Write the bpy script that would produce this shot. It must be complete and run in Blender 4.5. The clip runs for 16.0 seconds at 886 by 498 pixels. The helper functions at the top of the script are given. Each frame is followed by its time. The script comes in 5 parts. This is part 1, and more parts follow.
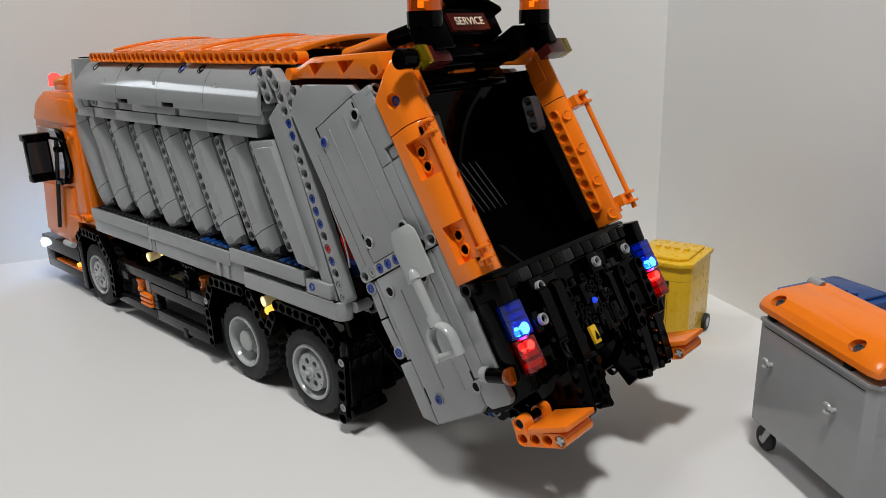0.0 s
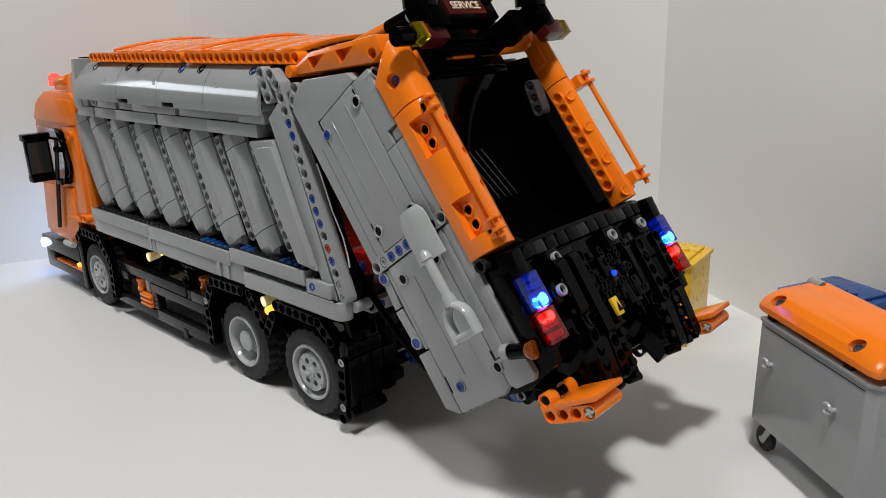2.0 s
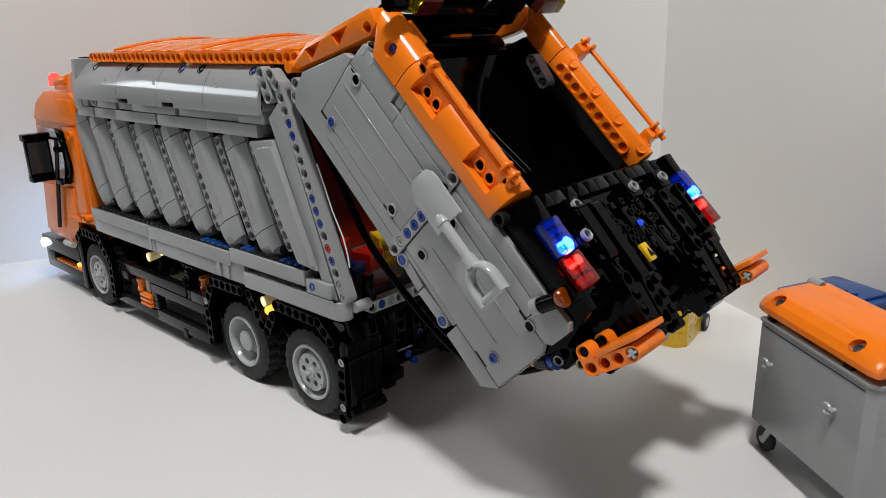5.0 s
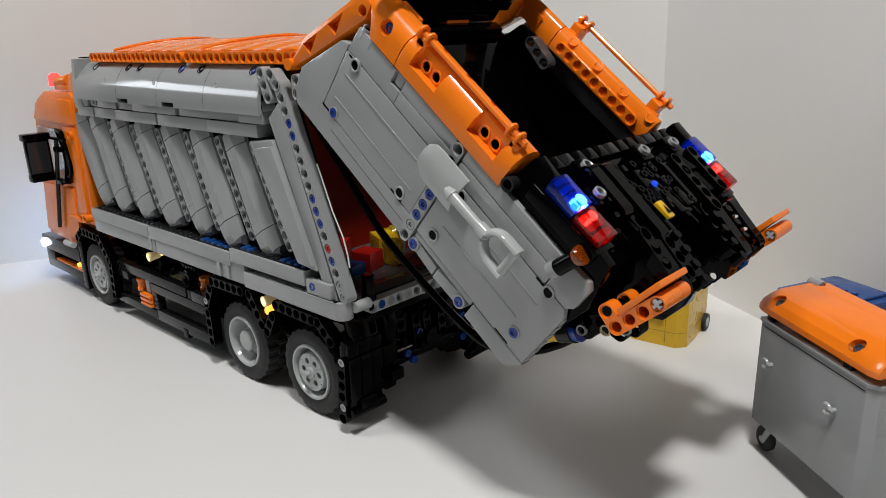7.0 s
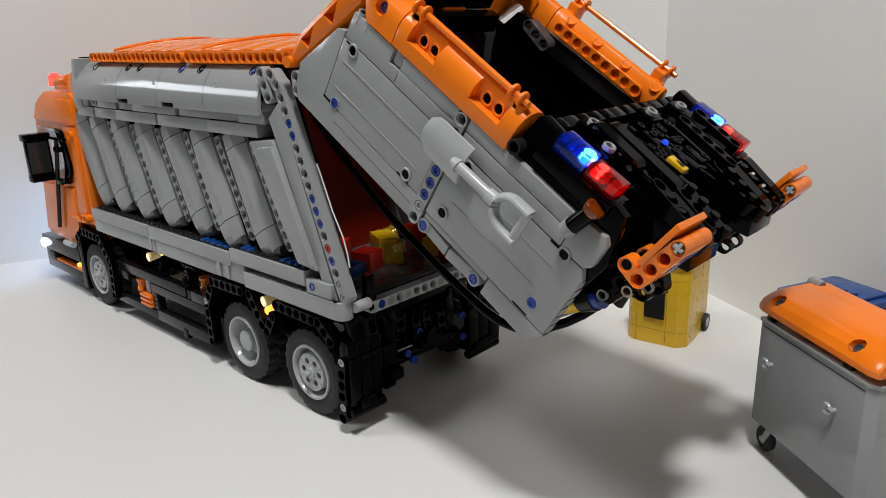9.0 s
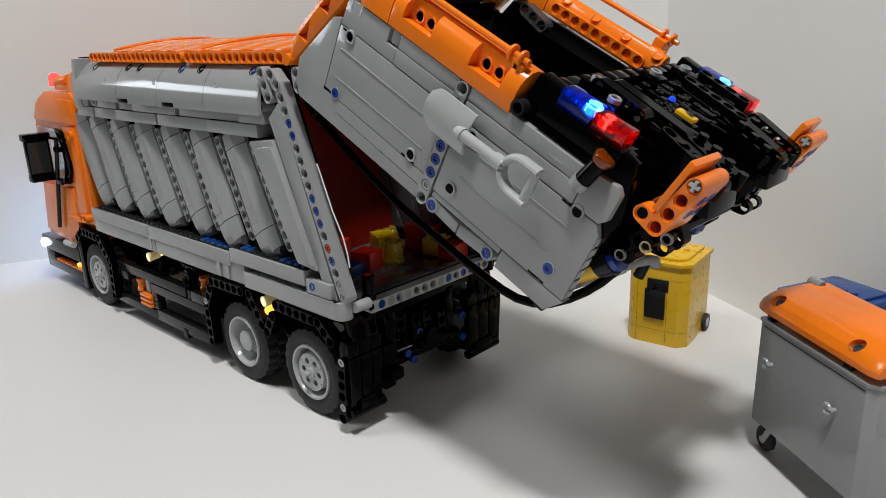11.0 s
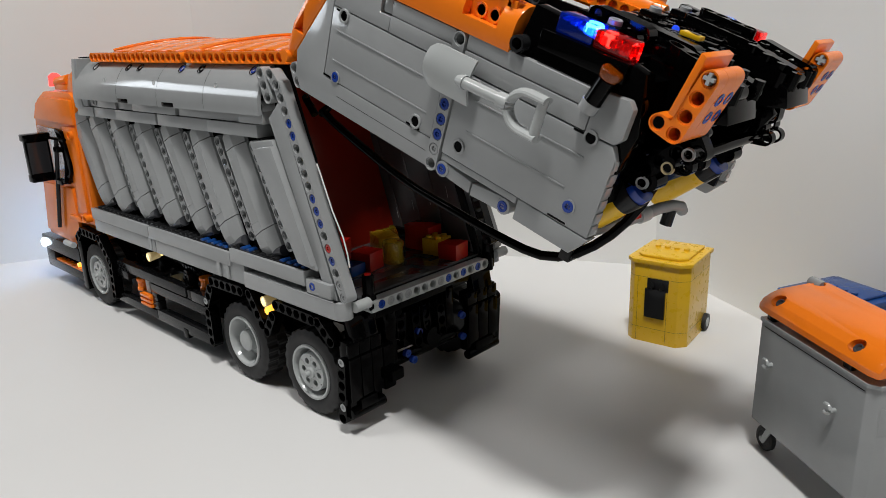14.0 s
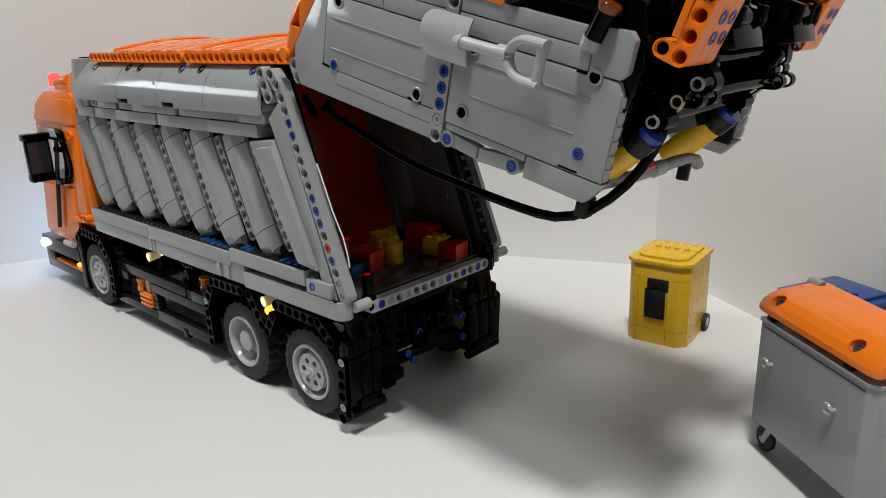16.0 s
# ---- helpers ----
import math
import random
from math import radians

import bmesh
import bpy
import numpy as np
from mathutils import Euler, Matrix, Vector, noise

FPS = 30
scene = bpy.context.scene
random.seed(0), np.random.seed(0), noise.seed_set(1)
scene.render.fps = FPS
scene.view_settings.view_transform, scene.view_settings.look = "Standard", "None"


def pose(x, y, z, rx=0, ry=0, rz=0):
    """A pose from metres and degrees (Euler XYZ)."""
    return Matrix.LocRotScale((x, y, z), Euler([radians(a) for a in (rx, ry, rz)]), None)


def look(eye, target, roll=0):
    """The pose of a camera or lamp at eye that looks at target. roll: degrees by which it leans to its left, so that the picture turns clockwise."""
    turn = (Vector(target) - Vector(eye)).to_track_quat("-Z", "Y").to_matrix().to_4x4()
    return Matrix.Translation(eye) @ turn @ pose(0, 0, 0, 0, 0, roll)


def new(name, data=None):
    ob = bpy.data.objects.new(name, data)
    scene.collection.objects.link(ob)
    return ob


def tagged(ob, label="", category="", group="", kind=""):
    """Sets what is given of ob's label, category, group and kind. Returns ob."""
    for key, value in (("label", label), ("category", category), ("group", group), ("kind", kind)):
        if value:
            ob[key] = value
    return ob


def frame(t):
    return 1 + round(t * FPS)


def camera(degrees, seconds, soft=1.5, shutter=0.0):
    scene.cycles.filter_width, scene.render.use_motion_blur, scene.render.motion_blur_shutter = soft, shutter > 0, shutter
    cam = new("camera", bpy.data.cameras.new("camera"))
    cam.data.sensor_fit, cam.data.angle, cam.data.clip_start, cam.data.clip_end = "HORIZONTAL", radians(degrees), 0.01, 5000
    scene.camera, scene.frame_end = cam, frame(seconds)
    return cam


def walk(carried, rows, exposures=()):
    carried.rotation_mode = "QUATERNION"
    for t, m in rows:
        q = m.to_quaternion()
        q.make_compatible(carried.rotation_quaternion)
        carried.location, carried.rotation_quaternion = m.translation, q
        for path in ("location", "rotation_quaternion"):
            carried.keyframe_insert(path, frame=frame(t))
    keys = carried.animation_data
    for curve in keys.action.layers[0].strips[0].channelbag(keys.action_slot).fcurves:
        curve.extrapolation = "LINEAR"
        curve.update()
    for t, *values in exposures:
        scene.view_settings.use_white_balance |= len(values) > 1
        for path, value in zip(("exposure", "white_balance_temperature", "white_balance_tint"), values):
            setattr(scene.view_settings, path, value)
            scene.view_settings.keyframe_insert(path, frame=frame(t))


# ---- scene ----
# Units of the plan: centimetres, x to the truck's rear, y to its far side, z up. One module of the toy is 0.8.
S = 0.01
M = 0.8

# ---- camera ----
cam = camera(62.75, 16.0, soft=0.5)
EYE = Vector((0.4408, -0.3353, 0.2538))
YAW, PITCH = radians(133.238), radians(-16.916)
AIM = EYE + Vector((math.cos(PITCH) * math.cos(YAW), math.cos(PITCH) * math.sin(YAW), math.sin(PITCH)))
walk(cam, [(0.0, look(EYE, AIM, -2.017)), (16.0, look(EYE, AIM, -2.017))],
     exposures=[(0.0, -0.12), (0.5, -0.05), (2.0, -0.03), (16.0, 0.0)])

# ---- light ----
world = bpy.data.worlds.new("room_light")
scene.world = world
world.use_nodes = True
world.node_tree.nodes["Background"].inputs[0].default_value = (1.0, 0.97, 0.93, 1)
world.node_tree.nodes["Background"].inputs[1].default_value = 0.13
scene.view_settings.exposure = 0.0


def ceiling_lamp(x, y, z, size, watts, colour):
    data = bpy.data.lights.new("ceiling_lamp_light", "AREA")
    data.shape, data.size, data.energy, data.color = "DISK", size, watts, colour
    ob = new("ceiling_lamp_light", data)
    ob.matrix_basis = look((x, y, z), (0.05, 0.0, 0.0))
    return ob


ceiling_lamp(0.46, -0.30, 1.35, 0.16, 13.5, (1.0, 0.985, 0.96))
ceiling_lamp(-0.50, -0.75, 1.75, 0.45, 8.8, (1.0, 0.985, 0.965))
# unseen cool light added low across the room; draws the curved panel's bright band
cool_area = bpy.data.lights.new("band_light", "AREA")
cool_area.shape, cool_area.size, cool_area.size_y, cool_area.energy, cool_area.color = "RECTANGLE", 0.65, 0.22, 2.8, (0.88, 0.94, 1.0)
new("band_light", cool_area).matrix_basis = look((-1.5, -0.70, 0.60), (-0.10, -0.07, 0.22))


# ---- materials ----
def material(name, colour, rough=0.3, metal=0.0, grain=0.06, scale=90.0, bump=0.02, coat=0.0, spec=0.5):
    m = bpy.data.materials.new(name)
    m.use_nodes = True
    nt = m.node_tree
    b = nt.nodes["Principled BSDF"]
    tc = nt.nodes.new("ShaderNodeTexCoord")
    info = nt.nodes.new("ShaderNodeObjectInfo")
    big = nt.nodes.new("ShaderNodeTexNoise")
    big.inputs["Scale"].default_value, big.inputs["Detail"].default_value = scale, 4
    fine = nt.nodes.new("ShaderNodeTexNoise")
    fine.inputs["Scale"].default_value, fine.inputs["Detail"].default_value = scale * 2.5, 3
    nt.links.new(tc.outputs["Object"], big.inputs["Vector"])
    nt.links.new(tc.outputs["Object"], fine.inputs["Vector"])
    mix = nt.nodes.new("ShaderNodeMix")
    mix.data_type = "RGBA"
    mix.inputs[6].default_value = (*[c * (1 - grain) for c in colour], 1)
    mix.inputs[7].default_value = (*[min(1, c * (1 + grain)) for c in colour], 1)
    add = nt.nodes.new("ShaderNodeMath")
    add.operation = "MULTIPLY_ADD"
    add.inputs[1].default_value, add.inputs[2].default_value = 0.3, -0.15
    nt.links.new(info.outputs["Random"], add.inputs[0])
    add2 = nt.nodes.new("ShaderNodeMath")
    nt.links.new(add.outputs[0], add2.inputs[0])
    nt.links.new(big.outputs["Fac"], add2.inputs[1])
    nt.links.new(add2.outputs[0], mix.inputs[0])
    nt.links.new(mix.outputs[2], b.inputs["Base Color"])
    ramp = nt.nodes.new("ShaderNodeMapRange")
    ramp.inputs[3].default_value, ramp.inputs[4].default_value = max(0.03, rough - 0.03), rough + 0.03
    nt.links.new(fine.outputs["Fac"], ramp.inputs[0])
    nt.links.new(ramp.outputs[0], b.inputs["Roughness"])
    b.inputs["Metallic"].default_value = metal
    b.inputs["Coat Weight"].default_value = coat
    b.inputs["Specular IOR Level"].default_value = spec
    bp = nt.nodes.new("ShaderNodeBump")
    bp.inputs["Strength"].default_value, bp.inputs["Distance"].default_value = bump, 0.0006
    nt.links.new(big.outputs["Fac"], bp.inputs["Height"])
    nt.links.new(bp.outputs[0], b.inputs["Normal"])
    return m


def lens(name, colour, glow=None, power=0.0, clear=0.7):
    m = bpy.data.materials.new(name)
    m.use_nodes = True
    b = m.node_tree.nodes["Principled BSDF"]
    b.inputs["Base Color"].default_value = (*colour, 1)
    b.inputs["Roughness"].default_value = 0.08
    b.inputs["IOR"].default_value = 1.5
    b.inputs["Transmission Weight"].default_value = clear
    if glow:
        b.inputs["Emission Color"].default_value = (*glow, 1)
        b.inputs["Emission Strength"].default_value = power
    return m


GREY = material("grey_plastic", (0.308, 0.320, 0.325), 0.10, bump=0.03)
LIGHT_GREY = material("light_grey_plastic", (0.40, 0.42, 0.42), 0.18)
DARK_GREY = material("dark_grey_plastic", (0.013, 0.0135, 0.0145), 0.15, spec=0.18)
CHARCOAL = material("charcoal_plastic", (0.055, 0.057, 0.064), 0.2, spec=0.3)
ORANGE = material("orange_plastic", (0.88, 0.20, 0.010), 0.20)
BLACK = material("black_plastic", (0.0010, 0.0010, 0.0011), 0.07, spec=0.08)
RUBBER = material("black_rubber", (0.014, 0.014, 0.015), 0.65, grain=0.2, bump=0.2)
BLUE = material("blue_plastic", (0.006, 0.05, 0.21), 0.25)
SKY_BLUE = material("mid_blue_plastic", (0.008, 0.04, 0.27), 0.22)
RED = material("red_plastic", (0.42, 0.012, 0.008), 0.25)
DARK_RED = material("dark_red_plastic", (0.19, 0.010, 0.004), 0.22)
SIGN_RED = material("maroon_plastic", (0.055, 0.008, 0.007), 0.25)
YELLOW = material("yellow_plastic", (0.78, 0.47, 0.012), 0.28)
WHITE = material("white_plastic", (0.75, 0.75, 0.73), 0.3)
SEAM = material("dark_seam", (0.10, 0.07, 0.01), 0.5)
TAN = material("tan_plastic", (0.5, 0.42, 0.24), 0.3)
MIRROR = material("mirror_glass", (0.02, 0.02, 0.022), 0.06)
PAPER = material("white_board", (0.77, 0.77, 0.755), 0.5, grain=0.02, scale=6, bump=0.02)
FLOOR_WHITE = material("white_table_top", (0.70, 0.70, 0.695), 0.42, grain=0.025, scale=7, bump=0.03)
CEILING = material("ceiling_paint", (0.36, 0.355, 0.35), 0.7, grain=0.03, scale=5)
ROOM_WALL = material("room_paint", (0.22, 0.215, 0.21), 0.6, grain=0.03, scale=5)
LINER = material("dark_liner_plastic", (0.075, 0.075, 0.078), 0.16)
LETTER = material("cream_print", (0.75, 0.72, 0.55), 0.5)
BLUE_LENS = lens("blue_lens", (0.008, 0.04, 0.5), (0.0, 0.06, 1.0), 0.05, 0.95)
BLUE_FACET = lens("blue_facet", (0.01, 0.06, 0.7), (0.0, 0.10, 1.0), 0.22, 0.8)
RED_FACET = lens("red_facet", (0.6, 0.01, 0.01), (1.0, 0.02, 0.02), 0.14, 0.8)
RED_LENS = lens("red_lens", (0.5, 0.01, 0.01), (1.0, 0.01, 0.01), 0.03, 0.95)
BLUE_LED = lens("blue_led", (0.3, 0.5, 1.0), (0.10, 0.36, 1.0), 40, 0.0)
BLUE_GLOW = lens("dim_blue_led", (0.02, 0.06, 0.6), (0.01, 0.08, 1.0), 0.5, 0.0)
RED_LED = lens("red_led", (1.0, 0.3, 0.3), (1.0, 0.10, 0.07), 14, 0.0)
AMBER_LENS = lens("amber_lens", (0.62, 0.11, 0.006), (1.0, 0.25, 0.01), 0.03, 0.85)
AMBER_LED = lens("amber_led", (1.0, 0.6, 0.2), (1.0, 0.45, 0.05), 1.8, 0.0)
YELLOW_LENS = lens("yellow_lens", (0.5, 0.42, 0.01), None, 0, 0.88)
WARM_LED = lens("warm_led", (1.0, 0.9, 0.6), (1.0, 0.74, 0.26), 1.5, 0.0)
WARM_CUP = lens("warm_lit_cup", (0.75, 0.66, 0.42), (1.0, 0.62, 0.16), 0.10, 0.0)
RED_GLOW = lens("red_glow", (0.7, 0.02, 0.02), (1.0, 0.07, 0.06), 1.9, 0.0)
COLD_LED = lens("cold_led", (0.9, 0.95, 1.0), (0.30, 0.55, 1.0), 115, 0.0)
COLD_SPOT = lens("cold_spot", (0.9, 0.95, 1.0), (0.7, 0.85, 1.0), 9, 0.0)
CLEAR_GLASS = lens("clear_glass", (0.85, 0.88, 0.9), None, 0, 1.0)
CLEAR_YELLOW = lens("clear_yellow", (0.9, 0.65, 0.05), None, 0, 0.7)


# ---- shapes ----
class Shape:
    """Points and faces of one mesh, in centimetres."""

    def __init__(self):
        self.v, self.f = [], []

    def add(self, verts, faces, m=None):
        k = len(self.v)
        for p in verts:
            self.v.append(m @ Vector(p) if m else Vector(p))
        self.f += [[k + i for i in f] for f in faces]
        return self

    def box(self, x0, x1, y0, y1, z0, z1, m=None):
        p = [(x, y, z) for x in (x0, x1) for y in (y0, y1) for z in (z0, z1)]
        return self.add(p, [(0, 1, 3, 2), (4, 6, 7, 5), (0, 4, 5, 1), (2, 3, 7, 6), (0, 2, 6, 4), (1, 5, 7, 3)], m)

    def prism(self, outline, y0, y1, m=None):
        """An outline in x and z, drawn out along y."""
        n = len(outline)
        area = sum(outline[i][0] * outline[(i + 1) % n][1] - outline[(i + 1) % n][0] * outline[i][1] for i in range(n))
        if area < 0:
            outline = outline[::-1]
        p = [(x, y0, z) for x, z in outline] + [(x, y1, z) for x, z in outline]
        faces = [list(range(n)), list(range(2 * n - 1, n - 1, -1))]
        faces += [(i, i + n, (i + 1) % n + n, (i + 1) % n) for i in range(n)]
        return self.add(p, faces, m)

    def rod(self, a, b, r, seg=16, r2=None, m=None):
        a, b = Vector(a), Vector(b)
        r2 = r if r2 is None else r2
        q = (b - a).to_track_quat("Z", "Y").to_matrix()
        ring = [(math.cos(2 * math.pi * i / seg), math.sin(2 * math.pi * i / seg)) for i in range(seg)]
        p = [a + q @ Vector((c * r, s * r, 0)) for c, s in ring] + [b + q @ Vector((c * r2, s * r2, 0)) for c, s in ring]
        faces = [(i, (i + 1) % seg, (i + 1) % seg + seg, i + seg) for i in range(seg)]
        faces += [list(range(seg - 1, -1, -1)), list(range(seg, 2 * seg))]
        return self.add(p, faces, m)

    def lathe(self, c, axis, profile, seg=32, m=None, closed=True):
        """A profile of (along, radius) turned round the axis through c."""
        c = Vector(c)
        q = Vector(axis).to_track_quat("Z", "Y").to_matrix()
        n, p, faces = len(profile), [], []
        for i in range(seg):
            t = 2 * math.pi * i / seg
            p += [c + q @ Vector((r * math.cos(t), r * math.sin(t), h)) for h, r in profile]
        for i in range(seg):
            j = (i + 1) % seg
            for k in range(n if closed else n - 1):
                l = (k + 1) % n
                faces.append((i * n + k, j * n + k, j * n + l, i * n + l))
        return self.add(p, faces, m)

    def pipe(self, path, r, seg=10, m=None):
        path = [Vector(p) for p in path]
        n, p, faces = len(path), [], []
        for i, c in enumerate(path):
            d = (path[min(i + 1, n - 1)] - path[max(i - 1, 0)]).normalized()
            q = d.to_track_quat("Z", "Y").to_matrix()
            p += [c + q @ Vector((r * math.cos(2 * math.pi * k / seg), r * math.sin(2 * math.pi * k / seg), 0)) for k in range(seg)]
        for i in range(n - 1):
            for k in range(seg):
                faces.append((i * seg + k, i * seg + (k + 1) % seg, (i + 1) * seg + (k + 1) % seg, (i + 1) * seg + k))
        faces += [list(range(seg - 1, -1, -1)), list(range((n - 1) * seg, n * seg))]
        return self.add(p, faces, m)

    def beam(self, start, along, normal, n, depth=0.76, m=None, seg=16):
        """A round-ended beam of n pierced modules; start is the middle of its first hole."""
        a, nz = Vector(along).normalized(), Vector(normal).normalized()
        u = nz.cross(a)
        h = depth / 2
        for k in range(n):
            c = Vector(start) + a * (M * k)
            ring = []
            for i in range(seg):
                t = 2 * math.pi * i / seg
                x, y = math.cos(t), math.sin(t)
                if (k == 0 and x < -1e-6) or (k == n - 1 and x > 1e-6):
                    ring.append((x * 0.38, y * 0.38))
                else:
                    s = min(0.4 / max(abs(x), 1e-6), 0.38 / max(abs(y), 1e-6))
                    ring.append((x * s, y * s) if abs(abs(x) - abs(y)) > 1e-4 else (math.copysign(0.4, x), math.copysign(0.38, y)))
            rows = []
            for d, r in ((h, None), (h, 0.32), (h - 0.09, 0.31), (h - 0.09, 0.25), (-h + 0.09, 0.25), (-h + 0.09, 0.31), (-h, 0.32), (-h, None)):
                row = []
                for i in range(seg):
                    t = 2 * math.pi * i / seg
                    x, y = ring[i] if r is None else (r * math.cos(t), r * math.sin(t))
                    row.append(c + a * x + u * y + nz * d)
                rows.append(row)
            p = [q for row in rows for q in row]
            faces = []
            for j in range(8):
                l = (j + 1) % 8
                for i in range(seg):
                    i2 = (i + 1) % seg
                    x = (ring[i][0] + ring[i2][0]) / 2
                    if j == 7 and ((x > 0.36 and k < n - 1) or (x < -0.36 and k > 0)):
                        continue
                    faces.append((j * seg + i, j * seg + i2, l * seg + i2, l * seg + i))
            self.add(p, faces, m)
        return self

    def mesh(self, name, mat, bevel=0.0, m=None, crease=26):
        bm = bmesh.new()
        vs = [bm.verts.new(((m @ p) if m else p) * S) for p in self.v]
        for f in self.f:
            try:
                bm.faces.new([vs[i] for i in f])
            except ValueError:
                pass
        bmesh.ops.remove_doubles(bm, verts=bm.verts, dist=2e-6)
        bmesh.ops.recalc_face_normals(bm, faces=bm.faces)
        if bevel:
            sharp = [e for e in bm.edges if len(e.link_faces) == 2 and e.calc_face_angle(0) > radians(38)]
            bmesh.ops.bevel(bm, geom=sharp, offset=bevel * S, segments=2, profile=0.6, affect="EDGES", clamp_overlap=True)
        for f in bm.faces:
            f.smooth = True
        me = bpy.data.meshes.new(name)
        bm.to_mesh(me)
        bm.free()
        me.materials.append(mat)
        me.set_sharp_from_angle(angle=radians(crease))
        return me


def part(name, shape, mat, parent=None, label="", bevel=0.0, m=None):
    """One mesh object under a thing or a part."""
    ob = new(name, shape.mesh(name, mat, bevel, m))
    ob.parent = parent
    return tagged(ob, label) if label else ob


def again(name, me, parent, m, label=""):
    """Another object on a mesh that is there already, at a pose in centimetres."""
    ob = new(name, me)
    ob.parent = parent
    mm = m.copy()
    mm.translation = mm.translation * S
    ob.matrix_basis = mm
    return tagged(ob, label) if label else ob


def carve(ob, shape, m=None):
    """Cut a closed shape out of a part's mesh."""
    cutter = new("cutter", shape.mesh("cutter", ob.data.materials[0], m=m))
    cutter.parent = ob.parent
    mod = ob.modifiers.new("cut", "BOOLEAN")
    mod.operation, mod.solver, mod.object = "DIFFERENCE", "EXACT", cutter
    dg = bpy.context.evaluated_depsgraph_get()
    dg.update()
    me = bpy.data.meshes.new_from_object(ob.evaluated_get(dg))
    ob.modifiers.clear()
    ob.data = me
    me.set_sharp_from_angle(angle=radians(26))
    bpy.data.objects.remove(cutter)


def facing(c, normal, along=(0, 0, 1)):
    """A pose at c whose z axis is the normal."""
    z = Vector(normal).normalized()
    x = Vector(along)
    x = (x - z * x.dot(z)).normalized()
    y = z.cross(x)
    m = Matrix((x, y, z)).transposed().to_4x4()
    m.translation = Vector(c)
    return m


def pin_mesh(name, mat, r=0.285):
    """The end of a connector pin with its cross-shaped socket, facing z."""
    s = Shape()
    s.lathe((0, 0, 0), (0, 0, 1), [(-0.3, 0.0), (-0.3, r), (0.0, r), (0.02, r - 0.03), (0.02, 0.14), (-0.12, 0.13), (-0.12, 0.0)], 16)
    s.box(-0.2, 0.2, -0.035, 0.035, -0.11, -0.03)
    s.box(-0.033, 0.033, -0.21, 0.21, -0.11, -0.026)
    return s.mesh(name, mat)


BLUE_PIN = pin_mesh("blue_pin", SKY_BLUE)
GREY_PIN = pin_mesh("grey_pin", GREY)
RED_PIN = pin_mesh("red_pin", RED)
BLACK_PIN = pin_mesh("black_pin", BLACK)
PIPE_END = Shape().lathe((0, 0, 0), (0, 0, 1), [(-0.5, 0.26), (0.0, 0.36), (0.03, 0.34), (0.03, 0.26), (-0.45, 0.24)], 18).mesh("pipe_end", GREY)


def empty(name, label, category, group=""):
    return tagged(new(name), label, category, group)


# ---- the stage ----
def stage():
    tagged(part("floor", Shape().box(-210, 210, -210, 150, -2, 0), FLOOR_WHITE), "smooth white table top under the toy truck", "floor", kind="structure")
    corners = [(-58.5, -23), (-41, 13.9), (9.7, 36.3), (75, -1.0)]
    names = ("wall_west", "wall_north", "wall_east")
    for k, name in enumerate(names):
        (x0, y0), (x1, y1) = corners[k], corners[k + 1]
        d = Vector((x1 - x0, y1 - y0, 0))
        n = Vector((-d.y, d.x, 0)).normalized() * 1.2
        p = [(x0, y0), (x1, y1), (x1 + n.x, y1 + n.y), (x0 + n.x, y0 + n.y)]
        s = Shape().add([(x, y, z) for z in (0, 38) for x, y in p], [(3, 2, 1, 0), (4, 5, 6, 7), (0, 1, 5, 4), (1, 2, 6, 5), (2, 3, 7, 6), (3, 0, 4, 7)])
        tagged(part(name, s, PAPER), "plain white backdrop wall behind the toy truck", "wall", kind="structure")

    # unseen plain room around the stage, added to bounce and reflect light
    room = (("wall_room_1", (-212, -210, -210, 150, 0, 220)), ("wall_room_2", (210, 212, -210, 150, 0, 220)), ("wall_room_3", (-212, 212, -212, -210, 0, 220)), ("wall_room_4", (-212, 212, 150, 152, 0, 220)))
    for name, size in room:
        tagged(part(name, Shape().box(*size), ROOM_WALL), "unseen plain painted room wall, added to bounce light", "wall", kind="structure")
    tagged(part("ceiling", Shape().box(-212, 212, -212, 152, 220, 222), CEILING), "unseen plain ceiling, added to bounce light", "ceiling", kind="structure")


stage()

# ---- the truck ----
CY = 0.4                       # its middle line
NEAR, FAR = -7.2, 8.0          # its two sides
truck = empty("garbage_truck", "large orange, grey and black toy garbage truck built of plastic bricks", "toy truck")


def mirrored(y):
    return 2 * CY - y


def both(y0, y1):
    return (y0, y1), (mirrored(y1), mirrored(y0))


